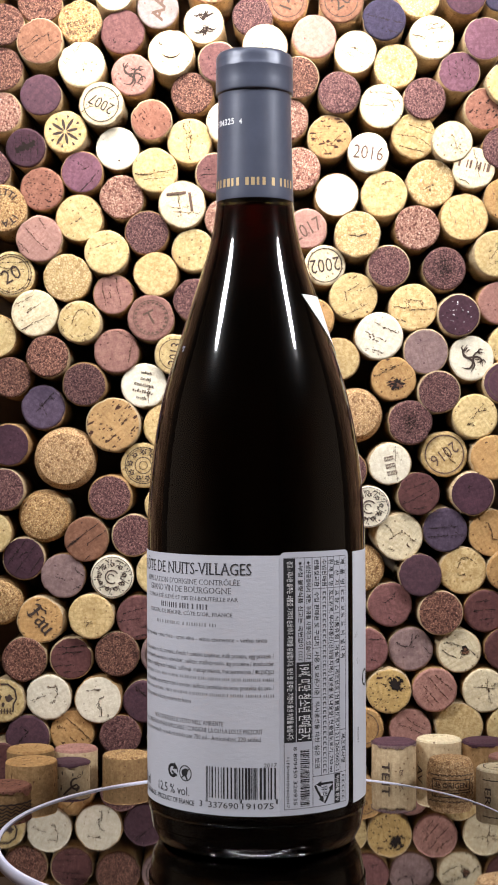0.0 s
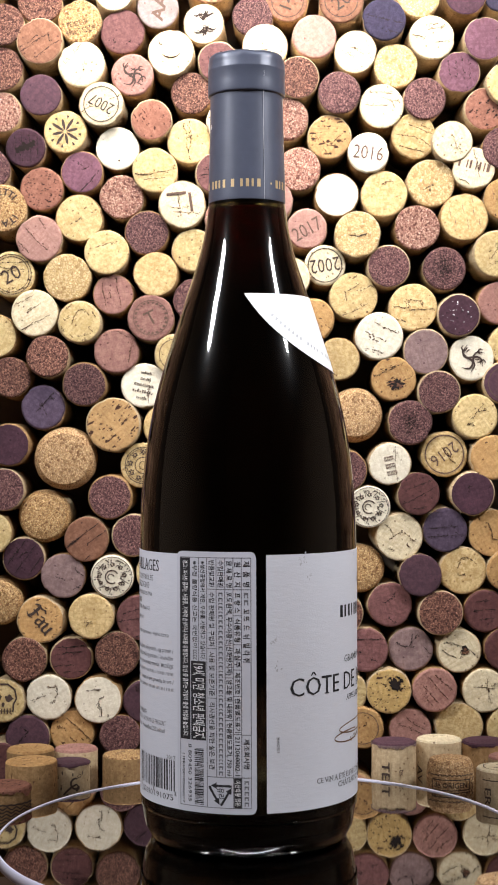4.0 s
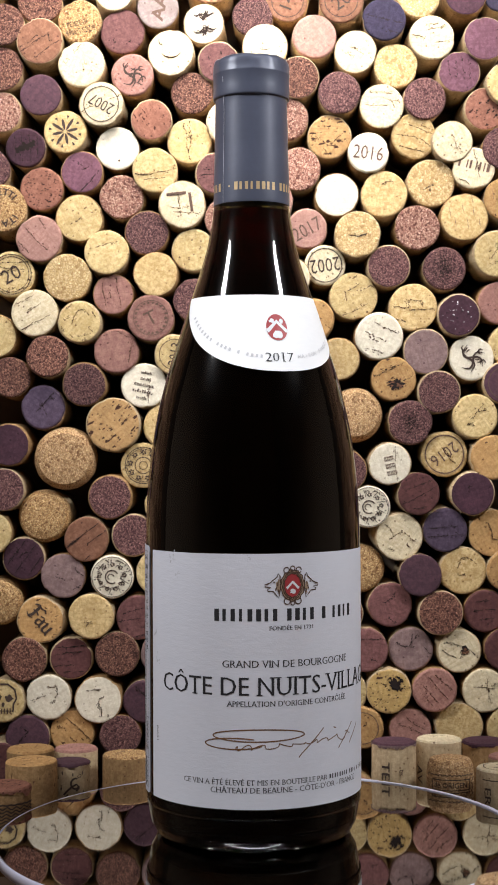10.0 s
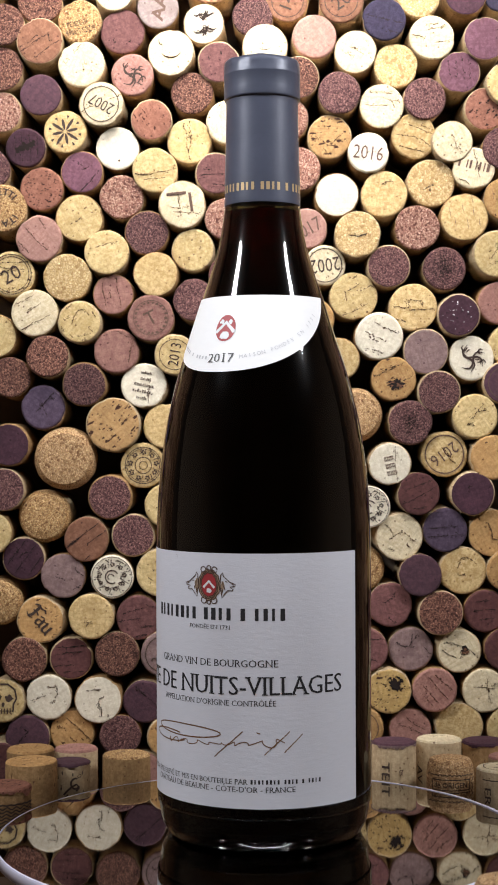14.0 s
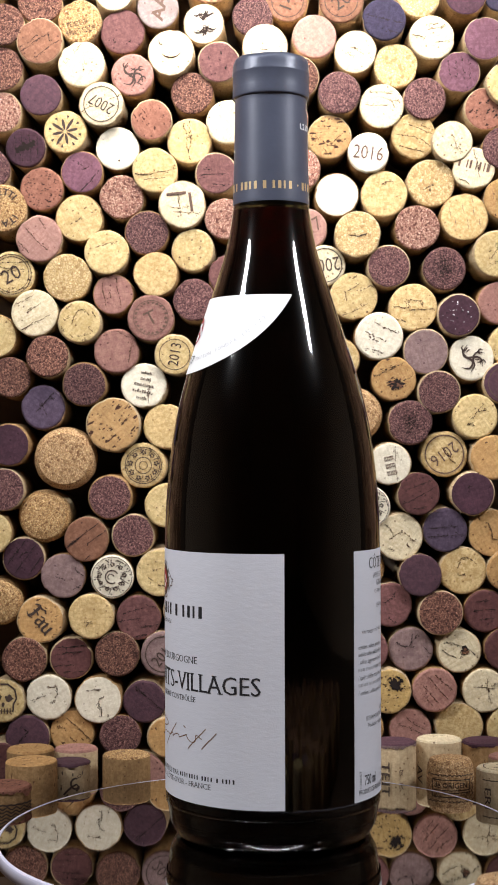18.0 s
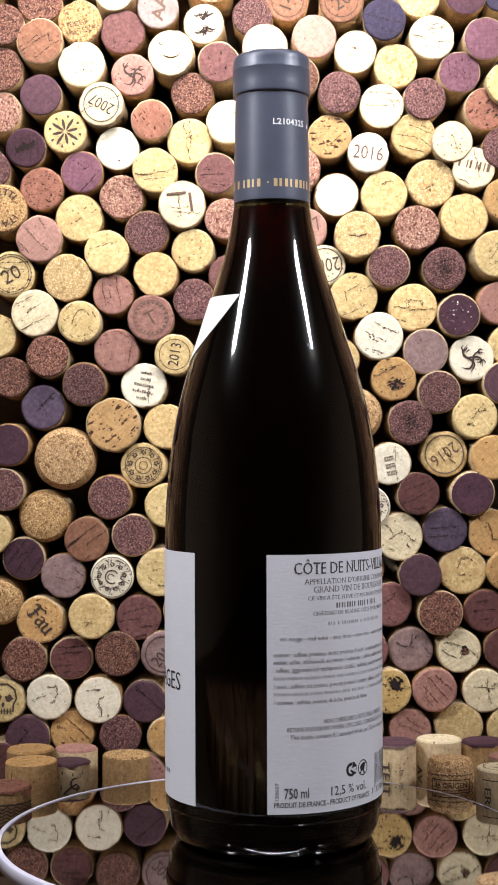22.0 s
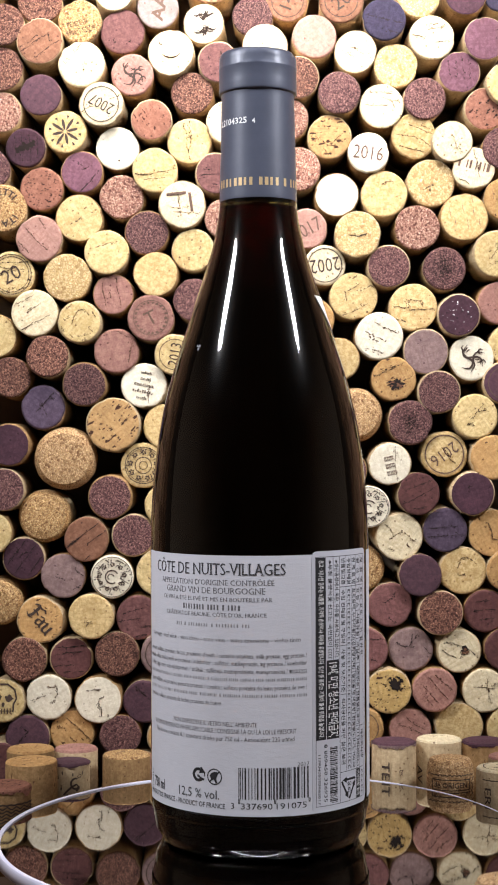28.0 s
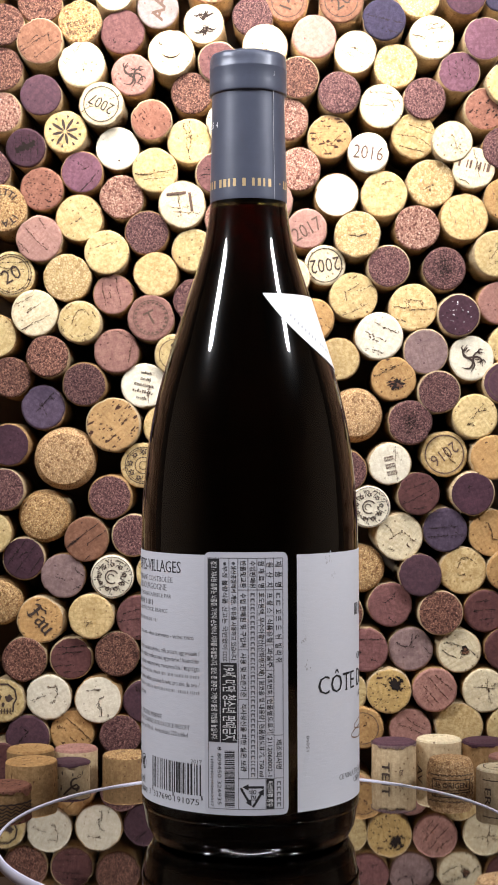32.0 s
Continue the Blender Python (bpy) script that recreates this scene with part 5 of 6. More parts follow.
STICKER = plain("sticker_film", (0.56, 0.57, 0.64), 0.35, 0.0, 0.02, 500, 0.02)


def capsule_material():
    """Satin foil with fine rings and creases."""
    N = Nodes("capsule_grey")
    v, vs, rnd = coords(N, turn=False)
    mp = N.t.nodes.new("ShaderNodeMapping")
    mp.inputs["Scale"].default_value = (1, 1, 16)
    N.link(v, mp.inputs["Vector"])
    rings, fine = noise_tex(N, mp.outputs[0], 55, 3, 0.5), noise_tex(N, v, 700, 3)
    col = mix(N, fine, (0.070, 0.077, 0.110), (0.083, 0.091, 0.132))
    N.link(mix(N, ramp(N, noise_tex(N, v, 60, 3), 0.4, 0.7), col, (0.064, 0.071, 0.102)), N.b.inputs["Base Color"])
    bump(N, mix(N, 0.75, fine, rings), 0.07, 0.0005)
    N.set(Roughness=0.40, Metallic=0.15)
    return N.mat


CAPSULE = capsule_material()
FOIL_EDGE = plain("foil_edge", (0.36, 0.36, 0.40), 0.4)
BLACK = plain("print_black", (0.016, 0.016, 0.02), 0.6, grain=0.2)
GREYINK = plain("print_grey", (0.16, 0.16, 0.18), 0.6, grain=0.2)
GOLD = plain("print_gold", (0.62, 0.45, 0.24), 0.4, 0.35, 0.15)
PALEINK = plain("print_pale", (0.30, 0.30, 0.33), 0.6, grain=0.1)
TITLE = plain("print_title", (0.05, 0.05, 0.06), 0.6, grain=0.2)
BRONZE = plain("print_bronze", (0.20, 0.10, 0.05), 0.4, 0.2, 0.15)
TAN_INK = plain("print_tan", (0.40, 0.29, 0.20), 0.5, 0.1, 0.15)
UMBER = plain("print_umber", (0.085, 0.045, 0.03), 0.5, 0.1, 0.15)
RED = plain("print_red", (0.36, 0.03, 0.035), 0.55, grain=0.15)
WHITE = plain("print_white", (0.75, 0.75, 0.77), 0.55, grain=0.04)

bottle = tagged(new("wine_bottle"), "dark glass bottle of red wine with white paper labels", "bottle")
part("glass", lathe([p for p in CURVE if p[1] < 0.2945 or p[0] < 0.02][1:] , 128), GLASS, bottle, "dark olive glass body")
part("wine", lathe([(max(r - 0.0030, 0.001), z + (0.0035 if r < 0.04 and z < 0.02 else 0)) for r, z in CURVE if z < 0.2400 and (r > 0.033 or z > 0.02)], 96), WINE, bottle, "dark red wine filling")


def label_sheet(b0, b1, low, high, off=0.00016, n=100, m=12):
    """A pasted paper sheet; low(q) and high(q) give its edges for q from 0 to 1 along the girth."""
    bm = bmesh.new()
    front, back, edge = [], [], []
    for i in range(n + 1):
        q = i / n
        lo, hi = low(q), high(q)
        front.append([bm.verts.new(on_bottle(b0 + (b1 - b0) * q, lo + (hi - lo) * k / m, off)) for k in range(m + 1)])
        back.append([bm.verts.new(on_bottle(b0 + (b1 - b0) * q, lo + (hi - lo) * k / m, 0.00002)) for k in range(m + 1)])
        edge.append([bm.verts.new(on_bottle(b0 + (b1 - b0) * q, z, off)) for z in (lo, hi)])
    for i in range(n):
        for k in range(m):
            bm.faces.new((front[i][k], front[i + 1][k], front[i + 1][k + 1], front[i][k + 1])).smooth = True
        bm.faces.new((back[i][0], back[i + 1][0], edge[i + 1][0], edge[i][0]))
        bm.faces.new((edge[i][1], edge[i + 1][1], back[i + 1][m], back[i][m]))
    for i, flip in ((0, False), (n, True)):
        side = [bm.verts.new(v.co) for v in front[i]]
        for k in range(m):
            quad_ = (back[i][k], side[k], side[k + 1], back[i][k + 1])
            bm.faces.new(tuple(reversed(quad_)) if flip else quad_)
    return bm


def print_text(parent, text, bearing, z, height, width, mat=None, off=0.00022, turn=0.0, serif=False, weight=0.0):
    bm = bmesh.new()
    text_flat(bm, text, height, width, skin(bearing, z, off + (0.00006 if height > 0.003 else 0), turn), serif, weight)
    return tagged(part("lettering", bm, mat or BLACK, parent), kind="stuff")


def letter_bars(bm, words, width, height, p, gap):
    for k, ((a, b), w) in enumerate(zip(spans([abs(w) for w in words], width, gap), words)):
        if w > 0:
            quad(bm, a, -height / 2, a + (0.86, 0.6, 0.74, 0.5, 0.8)[k % 5] * (b - a), height / 2, p)


def print_bars(parent, words, bearing, z, height, width, mat=None, off=0.00022, turn=0.0, gap=1.0):
    """Plain bars for writing that is not lettered."""
    bm = bmesh.new()
    p = skin(bearing, z, off, turn)
    letter_bars(bm, words, width, height, p, gap)
    return tagged(part("lettering", bm, mat or BLACK, parent), kind="stuff")


def letters_of(*counts):
    """Letter-wide bars: words of so many letters; a negative length is a space."""
    out = []
    for c in counts:
        out += [1.0] * c + [-0.6]
    return out[:-1]


# front label
MID = 143.3
front = part("front_label", label_sheet(58.2, 226.8, lambda q: 0.0177, lambda q: 0.1101, m=20), PAPER, bottle, "white laid-paper front label")
print_bars(front, letters_of(8, 4, 1, 4), 143.3, 0.0880, 0.0044, 0.0578, gap=0.45)
print_text(front, "FONDÉE EN 1731", 143.0, 0.0832, 0.0015, 0.0169, serif=True)
print_text(front, "GRAND VIN DE BOURGOGNE", 143.3, 0.0703, 0.0026, 0.0518, serif=True)
print_text(front, "CÔTE DE NUITS-VILLAGES", 142.6, 0.0622, 0.0066, 0.1046, serif=True)
print_text(front, "APPELLATION D'ORIGINE CONTRÔLÉE", 143.9, 0.0559, 0.0020, 0.0493, serif=True)
print_text(front, "CE VIN A ÉTÉ ÉLEVÉ ET MIS EN BOUTEILLE PAR", 124.5, 0.0275, 0.0019, 0.0565, serif=True)
print_bars(front, letters_of(8, 4, 1, 4), 183.3, 0.0275, 0.0016, 0.0265, gap=0.6)
print_text(front, "CHÂTEAU DE BEAUNE - CÔTE-D'OR - FRANCE", 144.4, 0.0247, 0.0020, 0.0628, serif=True)
print_text(front, "15098", 64.0, 0.0420, 0.0012, 0.0056, GREYINK, turn=90)


def crest(parent, bearing, z, size):
    """Red oval arms with a chevron between two plain side scrolls."""
    off = 0.00022
    rnd = random.Random(5)
    p = skin(bearing, z, off)
    bm = bmesh.new()
    blob(bm, 0, 0, 0.30 * size, 0.40 * size, p, rnd, 28, 0.0)
    part("emblem", bm, RED, parent, "red oval")
    bm = bmesh.new()
    stroke(bm, circle_pts(0.365 * size, 0, 360, 40, 0, 0, 0.465 * size), 0.13 * size, p)
    for s in (-1, 1):
        blob(bm, s * 0.52 * size, -0.02 * size, 0.07 * size, 0.2 * size, p, rnd, 12, 0.3)
    part("emblem", bm, TAN_INK, parent, "tan scrolled surround")
    bm = bmesh.new()
    p2 = skin(bearing, z, off + 0.00006)
    for q in (0.31, 0.36, 0.43):
        stroke(bm, [(x * (1 + 0.05 * math.sin(i * 1.9)), y * (1 + 0.05 * math.cos(i * 1.7))) for i, (x, y) in enumerate(circle_pts(q * size, 0, 360, 40, 0, 0, (q + 0.1) * size))], 0.035 * size, p2)
    for s in (-1, 1):
        head = [(0.44, 0.10), (0.46, 0.34), (0.52, 0.42), (0.56, 0.30), (0.66, 0.22), (0.80, 0.10), (0.98, 0.04), (0.97, -0.03), (0.78, -0.06), (0.90, -0.13), (0.88, -0.18),
                (0.70, -0.18), (0.60, -0.30), (0.50, -0.42), (0.47, -0.22), (0.43, -0.06)]
        stroke(bm, [(s * x * size, y * size) for x, y in head + head[:1]], 0.035 * size, p2)
        for x, y, u, v in ((0.62, 0.12, 0.70, 0.10), (0.52, 0.15, 0.55, -0.05), (0.56, -0.02, 0.62, -0.18), (0.84, 0.04, 0.93, 0.01), (0.50, -0.1, 0.53, -0.3)):
            stroke(bm, [(s * x * size, y * size), (s * (x + u) / 2 * size, ((y + v) / 2 + 0.02) * size), (s * u * size, v * size)], 0.04 * size, p2, True)
        stroke(bm, circle_pts(0.10 * size, 0, 330, 16, s * 0.22 * size, 0.52 * size), 0.035 * size, p2)
        stroke(bm, circle_pts(0.11 * size, 90, 420, 16, s * 0.20 * size, -0.53 * size), 0.035 * size, p2)
    stroke(bm, circle_pts(0.08 * size, 0, 360, 14, 0, 0.58 * size), 0.035 * size, p2)
    stroke(bm, circle_pts(0.07 * size, 0, 360, 14, 0, -0.60 * size), 0.035 * size, p2)
    part("emblem", bm, UMBER, parent, "dark bronze outlines")
    bm = bmesh.new()
    stroke(bm, [(-0.22 * size, -0.1 * size), (0, 0.12 * size), (0.22 * size, -0.1 * size)], 0.09 * size, p2)
    blob(bm, 0, -0.2 * size, 0.1 * size, 0.09 * size, p2, rnd, 10, 0.2)
    part("emblem", bm, WHITE, parent, "white chevron")


crest(front, MID, 0.0985, 0.0106)


def scuffs(parent):
    """Faint grey rubs on the paper near its upper corner and edge."""
    rnd = random.Random(31)
    bm = bmesh.new()
    for b, z, n, w in ((78.0, 0.1082, 9, 0.0011), (81.5, 0.1020, 5, 0.0006), (63.0, 0.0790, 7, 0.0008), (64.0, 0.0700, 7, 0.0009), (121.0, 0.1085, 4, 0.0007)):
        p = skin(b, z, 0.00020)
        for _ in range(n):
            blob(bm, rnd.gauss(0, w), rnd.gauss(0, w), rnd.uniform(0.0001, 0.0004), rnd.uniform(0.0001, 0.0006), p, rnd, 8, 0.5)
    tagged(part("scuffs", bm, SCUFF, parent, "faint grey rubs"), kind="stuff")


SCUFF = plain("paper_scuff", (0.50, 0.50, 0.54), 0.7, grain=0.15)
scuffs(front)


def flourish(parent):
    """A looping pen stroke, no letters."""
    p = skin(143.2, 0.0425, 0.00022)
    bm = bmesh.new()
    mm = 0.001
    stroke(bm, circle_pts(17 * mm, 200, -160, 50, -12.5 * mm, 1.9 * mm, 2.2 * mm), 0.45 * mm, p)
    stroke(bm, circle_pts(11 * mm, 50, 335, 36, -21.5 * mm, -1.0 * mm, 2.0 * mm), 0.45 * mm, p)
    wave = []
    for i in range(150):
        q = i / 149
        x = -22 + 50 * q
        y = -2.6 + 2.0 * q + (0.65 + 0.3 * math.sin(q * 9) + 0.2 * math.sin(q * 23)) * math.sin(q * 62 + 2 * math.sin(q * 11)) * (1.5 if q > 0.85 else 1.0)
        wave.append(((x + 0.9 * math.sin(q * 62 + 1.2)) * mm, y * mm))
    stroke(bm, wave, 0.34 * mm, p)
    for a, b in (((2.2, -6.5), (13, 3.3)), ((20.9, -5.2), (30.1, 3.2)), ((28.2, -4.5), (34.9, 2.1)), ((18.1, 2.9), (19.4, 2.5))):
        stroke(bm, jag(random.Random(3), (a[0] * mm, a[1] * mm), (b[0] * mm, b[1] * mm), 6, 0.2 * mm), 0.38 * mm, p)
    part("pen_stroke", bm, BRONZE, parent, "bronze pen flourish")


flourish(front)

# back label
back = part("back_label", label_sheet(266.9, 376.0, lambda q: 0.0175, lambda q: 0.1101, m=20), PAPER_BACK, bottle, "white back label with small print")
print_text(back, "CÔTE DE NUITS-VILLAGES", 319.0, 0.1052, 0.0042, 0.0558, TITLE, serif=True)
print_text(back, "APPELLATION D'ORIGINE CONTRÔLÉE", 318.9, 0.1004, 0.0019, 0.0479, GREYINK, serif=True)
print_text(back, "GRAND VIN DE BOURGOGNE", 319.0, 0.0975, 0.0022, 0.0413, GREYINK, serif=True)
print_text(back, "CE VIN A ÉTÉ ÉLEVÉ ET MIS EN BOUTEILLE PAR", 319.2, 0.0944, 0.0014, 0.0459, GREYINK, serif=True)
print_bars(back, letters_of(8, 4, 1, 4), 319.2, 0.0915, 0.0019, 0.0232, GREYINK, gap=0.4)
print_text(back, "CHÂTEAU DE BEAUNE, CÔTE D'OR, FRANCE", 319.1, 0.0889, 0.0014, 0.0419, GREYINK, serif=True)
print_bars(back, letters_of(3, 1, 8, 1, 8, 3), 319.2, 0.0851, 0.0012, 0.0301, PALEINK, gap=0.6)
print_text(back, "vin rouge - red wine - vino tinto - crno vino - wino czerwone - vinho tinto", 319.2, 0.0801, 0.0016, 0.0666, GREYINK)
print_text(back, "contient : sulfites, protéines de lait, protéines d'oeufs / contains sulphites, milk protein, egg protein /", 319.3, 0.0745, 0.0016, 0.0711, GREYINK)
print_text(back, "enthält: sulfite, milcheiweiß, ei-proteine / indeholder : sulfitter, mælkeprotein, æg proteine / inneholder", 319.3, 0.0718, 0.0016, 0.0711, GREYINK)
print_text(back, ": sulfiter, äggprotein och mjölkprotein / sisältää : sulfiitteja, maitoproteiinia, munaproteiinia / περιέχει", 319.3, 0.0690, 0.0016, 0.0711, GREYINK)
print_bars(back, letters_of(6, 8, 9, 8, 5, 8, 1, 9, 5, 7, 4, 5, 9, 6), 319.3, 0.0660, 0.0011, 0.0711, PALEINK, gap=0.6)
print_text(back, "/ içerir : sülfitler, süt proteini, yumurta proteini / contém : sulfitos, proteína do leite, proteína de ovo /", 319.3, 0.0632, 0.0016, 0.0711, GREYINK)
print_bars(back, letters_of(8, 7, 6, 9, 5, 9, 1, 8, 9, 6, 7, 5), 319.3, 0.0603, 0.0011, 0.0711, PALEINK, gap=0.6)
print_text(back, "/ contiene : sulfitos, proteína de leche, proteína de huevo", 297.8, 0.0575, 0.0016, 0.0399, GREYINK)
print_text(back, "NON DISPERDERE IL VETRO NELL' AMBIENTE", 319.5, 0.0501, 0.0016, 0.0343, GREYINK)
print_text(back, "RETURN FOR REFUND WHERE APPLICABLE / CONSIGNE LA OU LA LOI LE PRESCRIT", 319.8, 0.0476, 0.0016, 0.0622, GREYINK)
print_text(back, "This bottle contains 8.1 standard drinks per 750 ml - Antioxidant 220 added", 320.0, 0.0449, 0.0016, 0.0604, GREYINK)
print_text(back, "12,5 % vol.", 312.0, 0.0247, 0.0032, 0.0176, TITLE)
print_text(back, "750 ml", 281.5, 0.0249, 0.0036, 0.0090, TITLE, weight=0.01)
print_text(back, "PRODUIT DE FRANCE - PRODUCT OF FRANCE", 298.7, 0.0208, 0.0018, 0.0412, TITLE, weight=0.015)
print_text(back, "128657", 271.7, 0.0256, 0.0013, 0.0064, GREYINK, turn=90)
print_text(back, "2017", 6.4, 0.0357, 0.0014, 0.0046, GREYINK)


def barcode(parent, bearing, z, width, height, mat, turn=0.0, off=0.00022, seed=2):
    """Upright bars of uneven width."""
    rnd = random.Random(seed)
    bm = bmesh.new()
    p = skin(bearing, z, off, turn)
    u = -width / 2
    unit = width / 95
    while u < width / 2:
        w = unit * rnd.choice((1, 1, 2, 2, 3))
        quad(bm, u, -height / 2, min(u + w, width / 2), height / 2, p)
        u += w + unit * rnd.choice((1, 1, 2, 2, 3))
    for g in (-0.5, -0.484, -0.008, 0.008, 0.484, 0.5):
        quad(bm, g * width - 0.5 * unit, -height / 2 - 0.0016, g * width + 0.5 * unit, -height / 2, p)
    return tagged(part("barcode", bm, mat, parent), kind="stuff")


barcode(back, 351.9, 0.0292, 0.0260, 0.0112, BLACK)
print_text(back, "3", 331.0, 0.0212, 0.0021, None)
print_text(back, "337690", 342.9, 0.0212, 0.0021, 0.0112)
print_text(back, "191075", 360.3, 0.0212, 0.0021, 0.0112)


def round_sign(parent, bearing, z, swap):
    """A round pictogram: dark disc with a light ring of arrows, or a light disc with a dark ring."""
    rnd = random.Random(4)
    p, p2 = skin(bearing, z, 0.00022), skin(bearing, z, 0.00026)
    bm = bmesh.new()
    if not swap:
        stroke(bm, circle_pts(0.0020, 70, 330, 24), 0.0011, p)
        stroke(bm, circle_pts(0.0026, -10, 75, 12), 0.0004, p)
        bm.faces.new([bm.verts.new(p2(*q)) for q in ((0.0002, 0.0005), (0.0030, 0.0009), (0.0012, 0.0030))])
        stroke(bm, [(0.0024, -0.0016), (0.0010, -0.0012), (-0.0004, -0.0002)], 0.0008, p2)
    else:
        stroke(bm, circle_pts(0.0027, n=30), 0.0004, p)
        stroke(bm, [(0.0006, 0.0018), (0.0008, 0.0006), (0.0002, -0.0008), (0.0008, -0.0022)], 0.0008, p2)
        blob(bm, -0.0002, 0.0004, 0.0013, 0.0017, p2, rnd, 12, 0.3)
        stroke(bm, [(-0.002, -0.002), (0, 0), (0.002, 0.002)], 0.0005, p2)
    part("pictogram", bm, BLACK, parent)


round_sign(back, 312.6, 0.0313, False)
round_sign(back, 321.6, 0.0311, True)

# importer's sticker, pasted over the end of the back label
S0, S1 = 11.2, 53.2


def sticker_sheet():
    """A rounded sheet."""
    wide, rr = S1 - S0, 0.0022
    lo, hi = 0.0175, 0.1112
    girth = radians(wide) * 0.0415

    def corner(q):
        u = min(q, 1 - q) * girth
        return 0.0 if u >= rr else rr - math.sqrt(max(0.0, rr * rr - (rr - u) ** 2))
    return label_sheet(S0, S1, lambda q: lo + corner(q), lambda q: hi - corner(q), 0.00030, 60, 20)


sticker = part("sticker", sticker_sheet(), STICKER, bottle, "white sticker with small vertical print")


KOREAN = ("제  품  명",
          "꼬 뜨  드  뉘  빌 라 쥐",
          "제조회사명",
          "원  산  지",
          "프 랑 스",
          "식품유형",
          "과실주",
          "제조번호",
          "현품별도표기",
          "원 재 료 명",
          "포도원액, 무수아황산(산화방지제)",
          "알코올 및 내용량",
          "현품별도표기, 750 ml",
          "수입판매원",
          "반품및교환",
          "수입 판매원 및 구입처",
          "사용 및 보존기준",
          "직사광선을 피한 실온 보관",
          "※생산공정에서 계란, 우유를 사용하고 있습니다.",
          "※부정 불량식품 신고는 국번없이",
          "유리",
          "경고 : 지나친 음주는 뇌졸중, 기억력 손상이나 치매를 유발합니다. 임신 중 음주는 기형아 출생 위험을 높입니다.",
          "19세 미만 청소년 판매금지",
          "이산화황 함유")


def sticker_prints():
    """Ruled table, dark columns and lines of small print, all running downward."""
    rnd = random.Random(8)
    mid = 31.75

    def at(lift):
        p = skin(mid, 0.06435, lift)
        return lambda x, y: p((x - 386) * 0.0001056, (502 - y) * 0.0001024)

    p, p2 = at(0.00036), at(0.00041)
    rule = bmesh.new()
    for x0, y0, x1, y1 in ((259, 65, 515, 65), (259, 938, 515, 938), (259, 65, 259, 938), (515, 65, 515, 938), (363, 65, 363, 938), (397, 65, 397, 831), (427, 65, 427, 831),
                           (455, 65, 455, 938), (483, 65, 483, 938), (333, 65, 333, 429), (363, 175, 515, 175), (363, 831, 515, 831), (483, 682, 515, 682),
                           (455, 266, 483, 266), (455, 367, 483, 367), (455, 455, 483, 455), (455, 547, 483, 547), (455, 680, 483, 680),
                           (427, 483, 455, 483), (427, 632, 455, 632), (363, 383, 397, 383), (363, 556, 397, 556)):
        quad(rule, min(x0, x1) - 1.1, max(y0, y1) + 1.1, max(x0, x1) + 1.1, min(y0, y1) - 1.1, p, 8 if x1 - x0 > 60 else 1)
    tagged(part("ruling", rule, GREYINK, sticker), kind="stuff")
    dark = bmesh.new()
    for x0, y0, x1, y1 in ((260, 67, 300, 706), (303, 429, 359, 706), (457, 833, 482, 937)):
        n = max(2, int((y1 - y0) / 40))
        for k in range(n):
            quad(dark, x0, y0 + (y1 - y0) * (k + 1) / n, x1, y0 + (y1 - y0) * k / n, p, 3)
    tagged(part("dark_panel", dark, BLACK, sticker), kind="stuff")

    def down(bm, text, x, y0, y1, size, place, weight=0.0):
        """A line of print that runs down the sticker from y0 to y1, its middle at x."""
        text_flat(bm, text, size, y1 - y0, lambda u, v: place(x + v, (y0 + y1) / 2 + u), False, weight)

    def bars(bm, x, y0, y1, words, place):
        for a, b in spans([1.0 if w else 0.5 for w in words], y1 - y0, 0.35):
            quad(bm, x - 7, (y0 + y1) / 2 + b, x - 4, (y0 + y1) / 2 + a, place)
            quad(bm, x + 4, (y0 + y1) / 2 + b, x + 7, (y0 + y1) / 2 + a, place)
            quad(bm, x - 4, (y0 + y1) / 2 + 0.6 * a + 0.4 * b, x + 4, (y0 + y1) / 2 + a, place)

    small, dull = bmesh.new(), bmesh.new()
    set_lines(KOREAN, 0.012)
    down(small, "제  품  명", 499, 76, 166, 17, p, 0.01)
    bars(dull, 499, 186, 230, (1, 1), p)
    down(small, "꼬 뜨  드  뉘  빌 라 쥐", 499, 242, 428, 17, p, 0.01)
    down(small, "제조회사명", 499, 696, 800, 15, p, 0.01)
    bars(dull, 499, 842, 930, (1, 1, 1, 1, 1), p)
    down(small, "원  산  지", 469, 78, 166, 16, p, 0.01)
    down(small, "프 랑 스", 469, 186, 256, 15, p, 0.01)
    down(small, "식품유형", 469, 276, 358, 15, p, 0.01)
    down(small, "과실주", 469, 378, 446, 15, p, 0.01)
    down(small, "제조번호", 469, 464, 540, 14, p, 0.01)
    down(small, "현품별도표기", 469, 554, 674, 14, p, 0.01)
    down(small, "2112060002-1", 469, 688, 824, 15, p, 0.01)
    down(small, "원 재 료 명", 441, 74, 168, 15, p, 0.01)
    down(small, "포도원액, 무수아황산(산화방지제)", 441, 184, 474, 15, p, 0.01)
    down(small, "알코올 및 내용량", 441, 490, 626, 14, p, 0.01)
    down(small, "현품별도표기, 750 ml", 441, 640, 824, 14, p, 0.01)
    down(small, "수입판매원", 412, 74, 168, 15, p, 0.01)
    bars(dull, 412, 186, 824, [rnd.random() > 0.15 for _ in range(38)], p)
    down(small, "반품및교환", 380, 74, 168, 15, p, 0.01)
    down(small, "수입 판매원 및 구입처", 380, 186, 374, 15, p, 0.01)
    down(small, "사용 및 보존기준", 380, 394, 548, 15, p, 0.01)
    down(small, "직사광선을 피한 실온 보관", 380, 570, 806, 15, p, 0.01)
    down(small, "※생산공정에서 계란, 우유를 사용하고 있습니다.", 348, 78, 424, 14, p, 0.01)
